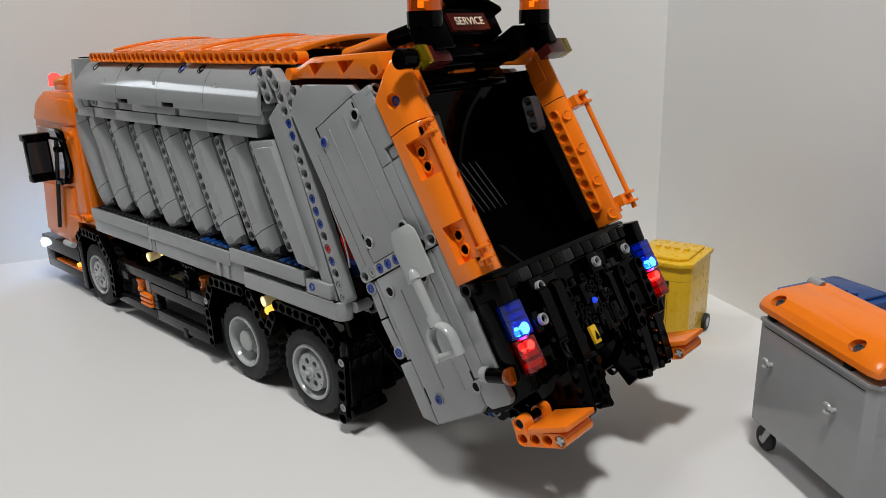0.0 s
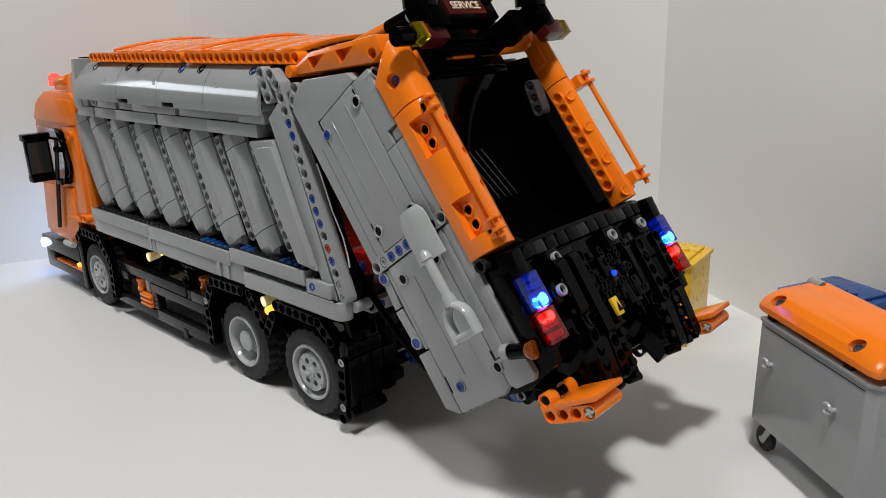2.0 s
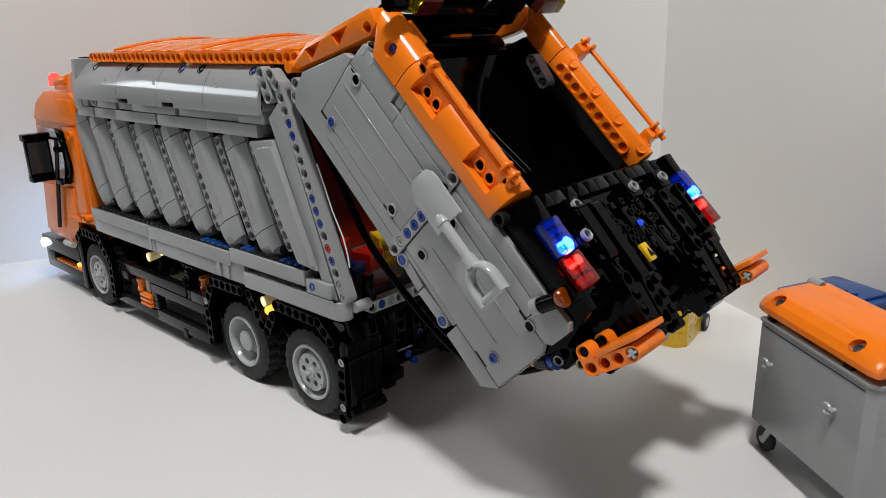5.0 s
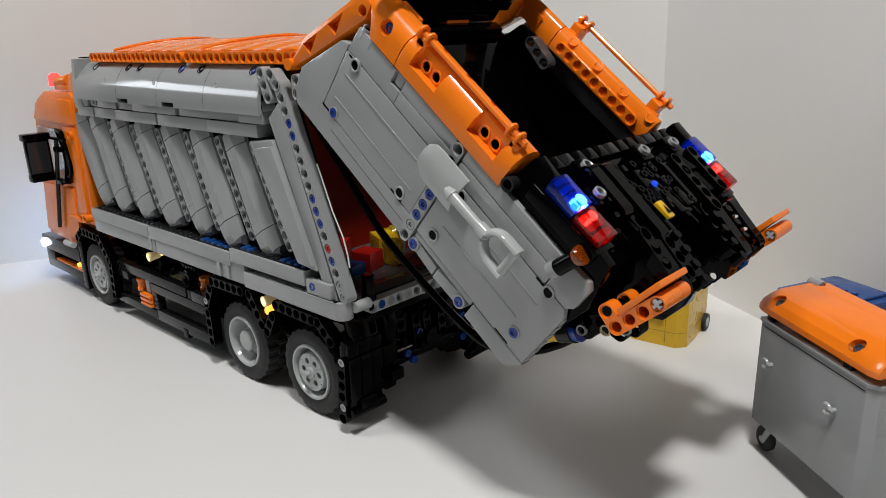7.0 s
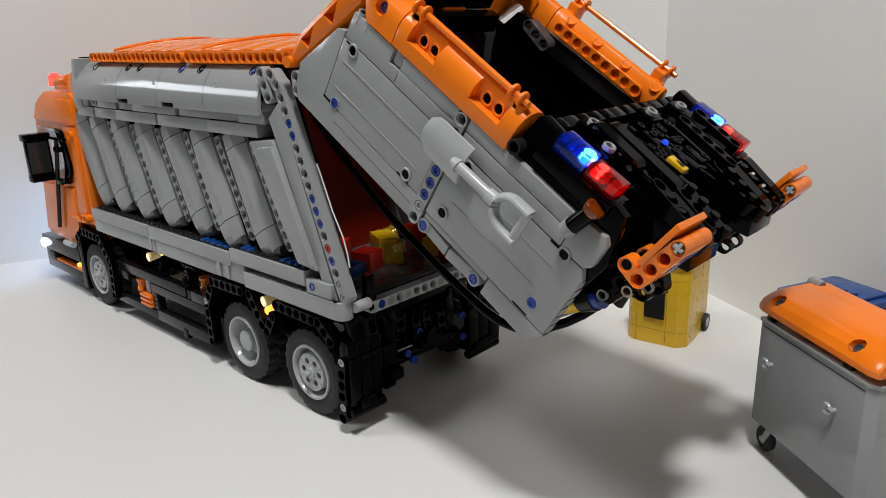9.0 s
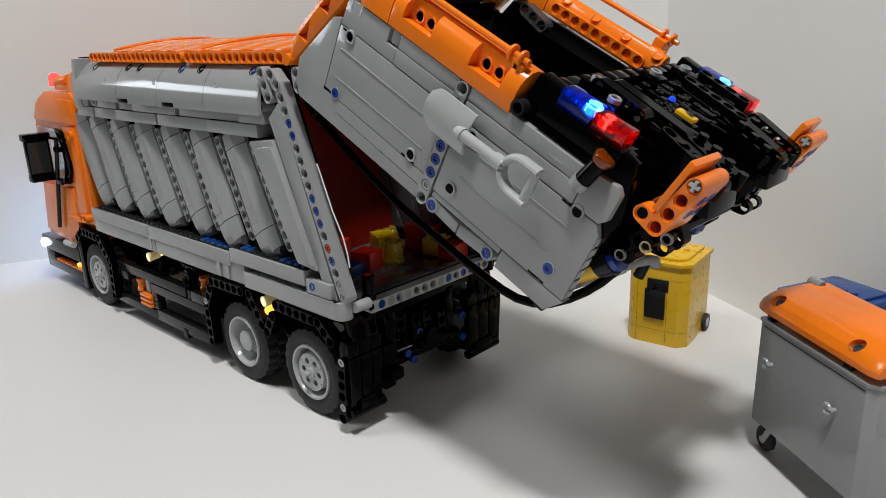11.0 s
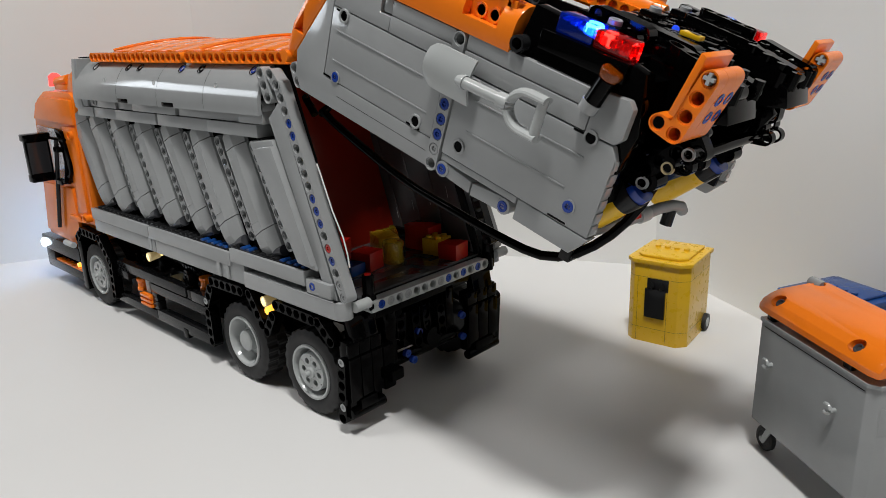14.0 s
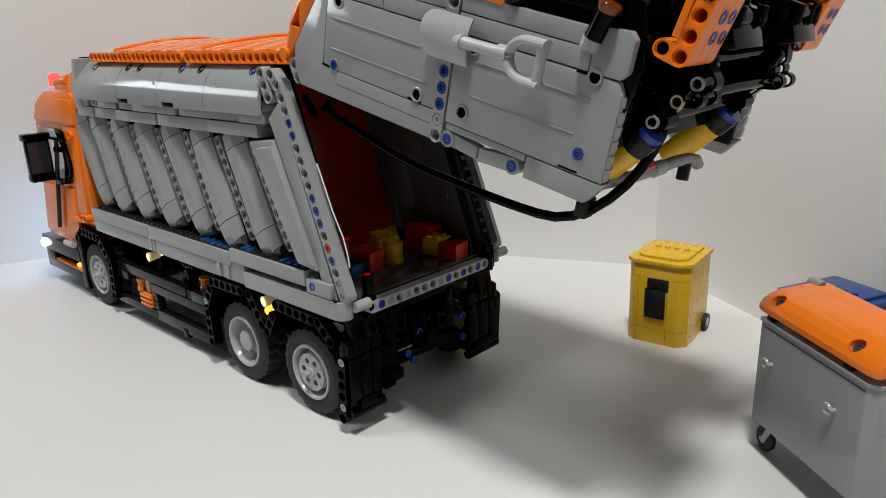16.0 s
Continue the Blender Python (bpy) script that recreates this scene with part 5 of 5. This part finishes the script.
    for y in (-4.5, 3.8):
        sub("yellow_tank", Shape().rod((21.1, y, 0.05), (22.9, y, 2.5), 0.72, 24), YELLOW, "yellow cylinder under the tailgate")
        sub("tank_cap", Shape().rod((22.9, y, 2.5), (23.4, y, 3.18), 0.78, 24), DARK_GREY)
        sub("tank_disc", Shape().rod((23.4, y, 3.18), (23.62, y, 3.48), 0.7, 24), SKY_BLUE)
        sub("tank_fork", Shape().rod((23.62, y, 3.48), (24.0, y, 4.0), 0.3, 14).rod((24.0, y - 0.5, 4.0), (24.0, y + 0.5, 4.0), 0.42, 16), BLACK)
    sub("grey_hose", Shape().pipe([(22.1, -6.0, 0.55), (22.3, -4.4, 0.55), (22.55, -2.6, 0.6), (22.75, -1.0, 0.75), (23.0, 0.2, 1.0), (23.3, 1.0, 1.15), (23.5, 1.6, 1.05), (23.55, 1.9, 0.75)], 0.3, 14), GREY, "bent grey hose")
    sub("hose_sleeve", Shape().rod((22.7, -1.3, 0.7), (22.8, -0.6, 0.8), 0.38, 16), LIGHT_GREY)
    sub("hose_plug", Shape().rod((23.3, 0.9, 0.9), (23.4, 0.8, 0.1), 0.32, 12), DARK_GREY)
    sub("red_plug", Shape().rod((23.0, -3.4, 1.3), (23.3, -2.9, 1.6), 0.25, 12), RED)

    # shovel clipped to the side
    pts, fc = [], []
    nx, nw = 8, 8
    for layer in (0, 1):
        for i in range(nx + 1):
            for j in range(nw + 1):
                a, b = i / nx, j / nw * 2 - 1
                s = 12.45 + 2.95 * a
                half = 1.08 if a > 0.22 else 1.08 * math.sqrt(max(0.25, 1 - ((0.22 - a) / 0.3) ** 2))
                y = -7.95 + 0.28 * b * b + (0.14 if layer else 0)
                pts.append((s - 0.0 * b, y, 5.3 + half * b))
    N = (nx + 1) * (nw + 1)
    for i in range(nx):
        for j in range(nw):
            a = i * (nw + 1) + j
            fc.append((a, a + 1, a + nw + 2, a + nw + 1))
            fc.append((N + a, N + a + nw + 1, N + a + nw + 2, N + a + 1))
    for i in range(nx):
        for j in (0, nw):
            a = i * (nw + 1) + j
            fc.append((a, a + nw + 1, N + a + nw + 1, N + a))
    for j in range(nw):
        for i in (0, nx):
            a = i * (nw + 1) + j
            fc.append((a, a + 1, N + a + 1, N + a))
    sv = Shape().add(pts, fc)
    sub("shovel_blade", sv, LIGHT_GREY, "light grey toy shovel blade")
    hd = Shape().lathe((14.7, -8.05, 5.35), (1, 0, 0.03), [(0.0, 0.02), (0.15, 0.22), (0.5, 0.34), (0.62, 0.34), (0.62, 0.28), (2.7, 0.27), (2.7, 0.36), (3.3, 0.38), (3.3, 0.0)], 18)
    ring = []
    for k in range(13):
        t = radians(90 + 180 * k / 12)
        ring.append((18.95 + 0.95 * math.cos(t), -8.1, 5.45 + 0.85 * math.sin(t)))
    ring = [(19.85, -8.1, 6.3)] + ring + [(19.85, -8.1, 4.6)]
    hd.pipe(ring, 0.2, 12, Matrix.Translation((0, -8.1, 0)) @ Matrix.Diagonal((1, 1.7, 1, 1)) @ Matrix.Translation((0, 8.1, 0)))
    hd.rod((19.65, -8.1, 4.55), (19.65, -8.1, 6.35), 0.24, 14)
    sub("shovel_handle", hd, LIGHT_GREY, "light grey toy shovel handle with a loop grip")
    return gate


tailgate = build_tailgate()


# ---- loose bricks in the container ----
def toy_brick(name, x, y, z, lx, ly, h, turn, mat, label, tilt=0, studs=True):
    s = Shape().box(-lx / 2, lx / 2, -ly / 2, ly / 2, 0, h)
    ob = part(name, s, mat, None, label, bevel=0.04)
    for i in range(max(1, round(lx / M)) if studs else 0):
        for j in range(max(1, round(ly / M))):
            part("stud", Shape().rod((-lx / 2 + M * (i + 0.5), -ly / 2 + M * (j + 0.5), h), (-lx / 2 + M * (i + 0.5), -ly / 2 + M * (j + 0.5), h + 0.17), 0.24, 14), mat, ob)
    ob.matrix_basis = pose(x * S, y * S, z * S, tilt, 0, turn)
    return tagged(ob, label, "toy brick", "loose bricks in the container")


def toy_drum(x, y, z, turn, lean_to, mat, label):
    ob = part("toy_drum", Shape().lathe((0, 0, -0.8), (0, 0, 1), [(0, 0.5), (0, 0.72), (0.1, 0.8), (0.35, 0.8), (0.38, 0.72), (1.2, 0.72), (1.24, 0.8), (1.5, 0.8), (1.6, 0.72), (1.6, 0.5), (1.3, 0.45), (0.3, 0.45)], 24), mat, None, label)
    ob.matrix_basis = pose(x * S, y * S, z * S, 0, lean_to, turn)
    return tagged(ob, label, "toy brick", "loose bricks in the container")


toy_brick("toy_brick", 9.35, 4.5, 9.06, 1.6, 1.6, 1.2, 8, RED, "smooth red plastic toy brick in the container", studs=False)
toy_brick("toy_brick", 7.6, 4.6, 9.06, 1.6, 1.6, 1.25, 12, YELLOW, "yellow plastic toy brick with a round socket")
toy_brick("toy_brick", 5.8, 5.0, 9.06, 2.4, 1.6, 1.9, 5, RED, "tall red plastic toy brick in the container", studs=False)
toy_brick("toy_brick", 4.4, 2.2, 9.06, 2.4, 1.6, 1.5, -25, YELLOW, "yellow plastic toy brick in the container", studs=False)
toy_brick("toy_brick", 6.1, -1.1, 9.06, 1.7, 1.6, 1.35, 12, RED, "red plastic toy brick in the container", studs=False)
toy_brick("toy_brick", 5.2, -2.7, 9.06, 3.2, 1.6, 0.75, 8, BLUE, "flat blue plastic toy brick in the container", studs=False)
toy_brick("toy_brick", 3.0, -3.6, 9.06, 1.6, 1.6, 1.0, 40, YELLOW, "yellow plastic toy brick in the container")
toy_brick("toy_brick", 2.6, -1.4, 9.06, 2.4, 1.6, 1.6, 30, RED, "tall red plastic toy brick in the container", studs=False)
toy_drum(6.6, 1.0, 9.88, 30, 0, CLEAR_YELLOW, "clear yellow plastic drum standing in the container")
toy_drum(3.5, 3.3, 9.9, 60, 78, CLEAR_YELLOW, "clear yellow plastic drum lying in the container")

# ---- refuse bins ----
def wheelie_bin(x, y, turn, mat, words):
    m = Matrix.Translation((x, y, 0)) @ Matrix.Rotation(radians(turn), 4, "Z")
    b = empty("wheelie_bin", words, "toy bin", "small wheelie bins")
    w, d = 2.45, 2.8
    out = [(-w, -d + 0.5), (-w + 0.55, -d), (w - 0.75, -d), (w, -d + 0.7), (w - 0.05, d), (-w, d)]
    def slab(o, z0, z1):
        n = len(o)
        p = [(x, y, z0) for x, y in o] + [(x, y, z1) for x, y in o]
        return Shape().add(p, [list(range(n - 1, -1, -1)), list(range(n, 2 * n))] + [(i, (i + 1) % n, (i + 1) % n + n, i + n) for i in range(n)], m)
    body = part("body", slab(out, 0.0, 6.75), mat, b, bevel=0.05)
    for z0, z1 in ((1.25, 1.27), (5.62, 5.64)):
        part("body_seam", slab([(x * 1.003, y * 1.003) for x, y in out], z0, z1), SEAM, body)
    for xx in (0.85, -1.6):
        part("body_seam", Shape().box(xx, xx + 0.025, -d - 0.012, -d + 0.1, 0.1, 5.6, m), SEAM, body)
    lid = part("lid", slab([(x * 1.07, y * 1.07) for x, y in out], 6.78, 7.1), mat, b, bevel=0.06)
    part("lid_top", slab([(x * 0.82, y * 0.86 + 0.2) for x, y in out], 7.1, 7.34), mat, lid, bevel=0.12)
    for k in range(4):
        part("stud", Shape().rod((-1.2 + 0.8 * k, 0.3, 7.34), (-1.2 + 0.8 * k, 0.3, 7.52), 0.24, 14, m=m), mat, lid)
    part("front_plate", Shape().box(-0.9, 0.75, -d - 0.25, -d, 2.3, 4.75, m), DARK_GREY, b, "dark grey front plate", bevel=0.04)
    part("plate_back", Shape().box(-0.8, 0.95, -d - 0.06, -d, 4.6, 5.6, m), DARK_GREY, b, bevel=0.03)
    for x in (-0.35, 0.4):
        part("plate_clip", Shape().rod((x, -d - 0.3, 5.1), (x, -d, 5.1), 0.25, 14, m=m).rod((x, -d - 0.2, 4.75), (x, -d - 0.2, 5.1), 0.12, 10, m=m), DARK_GREY, b)
    for x in (-w + 0.2, w - 0.2):
        wl = part("bin_wheel", Shape().rod((x - 0.1, d - 0.6, 0.75), (x + 0.45, d - 0.6, 0.75), 0.72, 24, m=m), RUBBER, b)
        part("hub", Shape().rod((x + 0.2, d - 0.6, 0.75), (x + 0.5, d - 0.6, 0.75), 0.4, 18, m=m), LIGHT_GREY, wl)


wheelie_bin(18.75, 20.75, 6, YELLOW, "yellow plastic toy wheelie bin with a dark grey plate")
wheelie_bin(31.74, 18.6, -24.8, BLUE, "dark blue plastic toy wheelie bin with a studded lid")


def big_bin(x, y, turn, lid_mat, words):
    m = Matrix.Translation((x, y, 0)) @ Matrix.Rotation(radians(turn), 4, "Z")
    b = empty("refuse_container", words, "toy bin", "wheeled refuse containers")
    W, D = 8.9, 6.4
    # sides taper towards the foot
    def taper(x0, x1, y0, y1, z0, z1, k=-0.05, top=None):
        c = 0.45
        def ring(a0, a1, b0, b1, z):
            return [(a0, b0, z), (a1 - c, b0, z), (a1, b0 + c, z), (a1, b1, z), (a0, b1, z)]
        p = ring(x0 + k, x1 - k, y0 + k * 0.6, y1 - k, z0) + ring(x0, x1, y0, y1, z1)
        n = 5
        return Shape().add(p, [list(range(n - 1, -1, -1)), list(range(n, 2 * n))] + [(i, (i + 1) % n, (i + 1) % n + n, i + n) for i in range(n)], m)
    body = part("body", taper(0, W, 0, D, 2.15, 8.5), GREY, b, "grey container body", bevel=0.05)
    part("rim", taper(-0.08, W + 0.08, -0.08, D + 0.08, 8.5, 8.72, 0.02), GREY, body, bevel=0.04)
    part("body_seam", Shape().box(0.35, W - 0.5, -0.02, 0.05, 8.24, 8.28, m), DARK_GREY, body)
    for xx in (1.1, 6.4):
        hk = Shape()
        arc = [(xx + 0.26 * math.cos(radians(a)), -0.3 - 0.0, 6.3 + 0.26 * math.sin(radians(a))) for a in range(-130, 150, 20)]
        hk.pipe([m @ Vector(p) for p in arc], 0.09, 8)
        hk.rod((xx + 0.24, 0.08, 6.3), (xx + 0.24, -0.32, 6.3), 0.13, 10, m=m)
        part("clip", hk, LIGHT_GREY, b, "light grey clip")
    for z in (4.2, 6.2, 7.6):
        for yy in (0.5, 2.6, 4.4):
            part("end_brick", Shape().box(W - 0.32 + 0.04 * z, W - 0.05 + 0.012 * z, yy + (0.4 if z == 6.2 else 0), yy + 1.9, z - 1.6, z - 0.1, m), GREY, b, bevel=0.05)
    # lid
    arc = [(-0.1, 9.1), (-0.08, 9.45), (0.2, 9.85), (0.7, 10.15), (1.3, 10.37), (2.1, 10.52), (2.9, 10.6), (3.6, 10.58), (4.0, 10.45), (4.2, 10.1), (4.2, 9.4)]
    pts = [(xx, yy, z) for xx in (-0.25, 0.1, W - 0.4, W + 0.1) for yy, z in arc]
    for i in (0, 3):
        for k in range(11):
            xx, yy, z = pts[i * 11 + k]
            pts[i * 11 + k] = (xx - (0.25 if i == 0 and k < 5 else 0.0), 1.75 + (yy - 1.75) * 0.92, 9.15 + (z - 9.15) * 0.85)
    fc = [(i * 11 + k, i * 11 + k + 1, (i + 1) * 11 + k + 1, (i + 1) * 11 + k) for i in range(3) for k in range(10)]
    fc += [list(range(11)), list(range(43, 32, -1)), (0, 11, 22, 33, 43, 32, 21, 10)]
    lid = part("lid", Shape().add(pts, fc, m), lid_mat, b, "rounded lid with round pockets", bevel=0.05)
    for xx in (0.75, 7.0):
        n = m.to_3x3() @ Vector((0, -0.72, 0.69))
        c = m @ Vector((xx, 0.25, 10.05))
        carve(lid, Shape().rod(c - n * 0.5 + m.to_3x3() @ Vector((0, 0.1, 0)), c + n * 0.8, 0.42, 20))
        # dark disc deepens the pocket: its shade put into colour
        part("lid_pin", Shape().lathe(c - n * 0.42, n, [(-0.2, 0), (-0.2, 0.26), (0.08, 0.26), (0.1, 0.2), (0.0, 0.12), (0.0, 0)], 16), CHARCOAL, lid)
    carve(lid, Shape().rod(m @ Vector((-0.1, 3.1, 10.9)), m @ Vector((0.9, 3.1, 9.9)), 0.4, 20))
    part("hinge_rod", Shape().rod((-0.75, 3.5, 10.3), (0.3, 3.5, 10.3), 0.34, 16, m=m), GREY, b)
    for xx in (0.3, 6.6):
        part("hinge_block", Shape().box(xx, xx + 0.6, 0.1, 0.6, 8.5, 9.1, m), DARK_GREY, b, bevel=0.04)
    # castors
    for xx in (0.75, W - 0.75):
        for yy in (0.9, D - 0.9):
            part("castor_plate", Shape().box(xx - 0.7, xx + 0.7, yy - 0.4, yy + 0.4, 1.75, 2.15, m), BLACK, b, bevel=0.04)
            part("castor_fork", Shape().prism([(xx - 0.05, 1.75), (xx + 0.4, 1.75), (xx - 0.3, 0.55), (xx - 0.62, 0.6)], yy - 0.36, yy - 0.26, m).prism([(xx - 0.05, 1.75), (xx + 0.4, 1.75), (xx - 0.3, 0.55), (xx - 0.62, 0.6)], yy + 0.26, yy + 0.36, m), LIGHT_GREY, b)
            wl = part("castor_wheel", Shape().lathe(m @ Vector((xx - 0.5, yy, 0.78)), m.to_3x3() @ Vector((0, -1, 0)), [(-0.24, 0.0), (-0.24, 0.66), (-0.14, 0.78), (0.14, 0.78), (0.24, 0.66), (0.24, 0.5), (0.2, 0.45), (0.2, 0.0)], 28), RUBBER, b)
            part("hub", Shape().rod(m @ Vector((xx - 0.5, yy - 0.38, 0.78)), m @ Vector((xx - 0.5, yy + 0.38, 0.78)), 0.16, 12), LIGHT_GREY, wl)


big_bin(30.75, 7.5, -37.5, ORANGE, "grey toy refuse container on castors with an orange lid")


# ---- what moves ----
HOSE_N = 26


def swung(s, w, a):
    """A point of the tailgate's plan in x and z, with the tailgate swung by a degrees."""
    p = TILT @ Vector((s, 0, w))
    c, n = math.cos(radians(a)), math.sin(radians(a))
    return Vector((PIVOT[0] + c * p.x - n * p.z, -5.4, PIVOT[2] + n * p.x + c * p.z))


def hose_line(a):
    """Middles and directions of the hose's pieces, from the container's top to the tailgate's foot."""
    sag = 1.3 * max(0.0, 1 - a / 27)
    keys = [(3.2, -5.0, -1.0), (3.0, -5.4, -1.5), (6.8, -5.4, -2.1), (10.9, -5.4, -2.45 - sag), (14.5, -5.4, -2.35 - sag), (18.0, -5.4, -2.15 - 0.5 * sag), (20.3, -5.3, -1.85), (21.7, -5.1, -1.1), (22.6, -4.7, -0.1), (23.2, -4.3, 1.0), (23.6, -4.0, 2.2), (23.8, -3.8, 3.4)]
    pts = []
    for i in range(len(keys) - 1):
        p = [Vector(keys[min(max(j, 0), len(keys) - 1)]) for j in (i - 1, i, i + 1, i + 2)]
        for k in range(20):
            t = k / 20
            v = 0.5 * (2 * p[1] + (p[2] - p[0]) * t + (2 * p[0] - 5 * p[1] + 4 * p[2] - p[3]) * t * t + (3 * p[1] - p[0] - 3 * p[2] + p[3]) * t ** 3)
            w = swung(v.x, v.z, a)
            pts.append(Vector((w.x, v.y, w.z)))
    run = [0.0]
    for u, v in zip(pts, pts[1:]):
        run.append(run[-1] + (v - u).length)
    ends = []
    for k in range(HOSE_N + 1):
        d = k / HOSE_N * run[-1]
        i = next(j for j in range(1, len(run)) if run[j] >= d - 1e-6)
        f = (d - run[i - 1]) / (run[i] - run[i - 1])
        ends.append(pts[i - 1].lerp(pts[i], f))
    return [((u + v) / 2, (v - u).normalized()) for u, v in zip(ends, ends[1:])]


def build_hose():
    hose = part("black_hose", Shape().pipe([(5.2, -4.6, 21.4), (5.6, -4.8, 21.2), (6.2, -5.0, 20.9), (6.6, -5.0, 20.4)], 0.25, 12), BLACK, truck, "sagging glossy black hose")
    half = 0.53
    me = Shape().lathe((0, 0, 0), (1, 0, 0), [(-half - 0.16, 0.0), (-half - 0.12, 0.14), (-half, 0.24), (half, 0.24), (half + 0.12, 0.14), (half + 0.16, 0.0)], 14).mesh("hose_piece", BLACK)
    pieces = [again("hose_piece", me, hose, Matrix.Identity(4)) for _ in range(HOSE_N)]
    part("hose_clip", Shape().box(21.35, 21.95, -5.5, -4.7, -1.3, -0.3), DARK_GREY, tailgate, bevel=0.08, m=TILT)
    return pieces


hose_pieces = build_hose()


def motions():
    px, py, pz = (c * S for c in PIVOT)
    lines = [(t, hose_line(a)) for t, a in SWING]
    for k, piece in enumerate(hose_pieces):
        rows = []
        for t, line in lines:
            c, d = line[k]
            rows.append((t, Matrix.Translation(c * S) @ d.to_track_quat("X", "Z").to_matrix().to_4x4()))
        walk(piece, rows)
    walk(tailgate, [(t, pose(px, py, pz, 0, -a, 0)) for t, a in SWING])


motions()
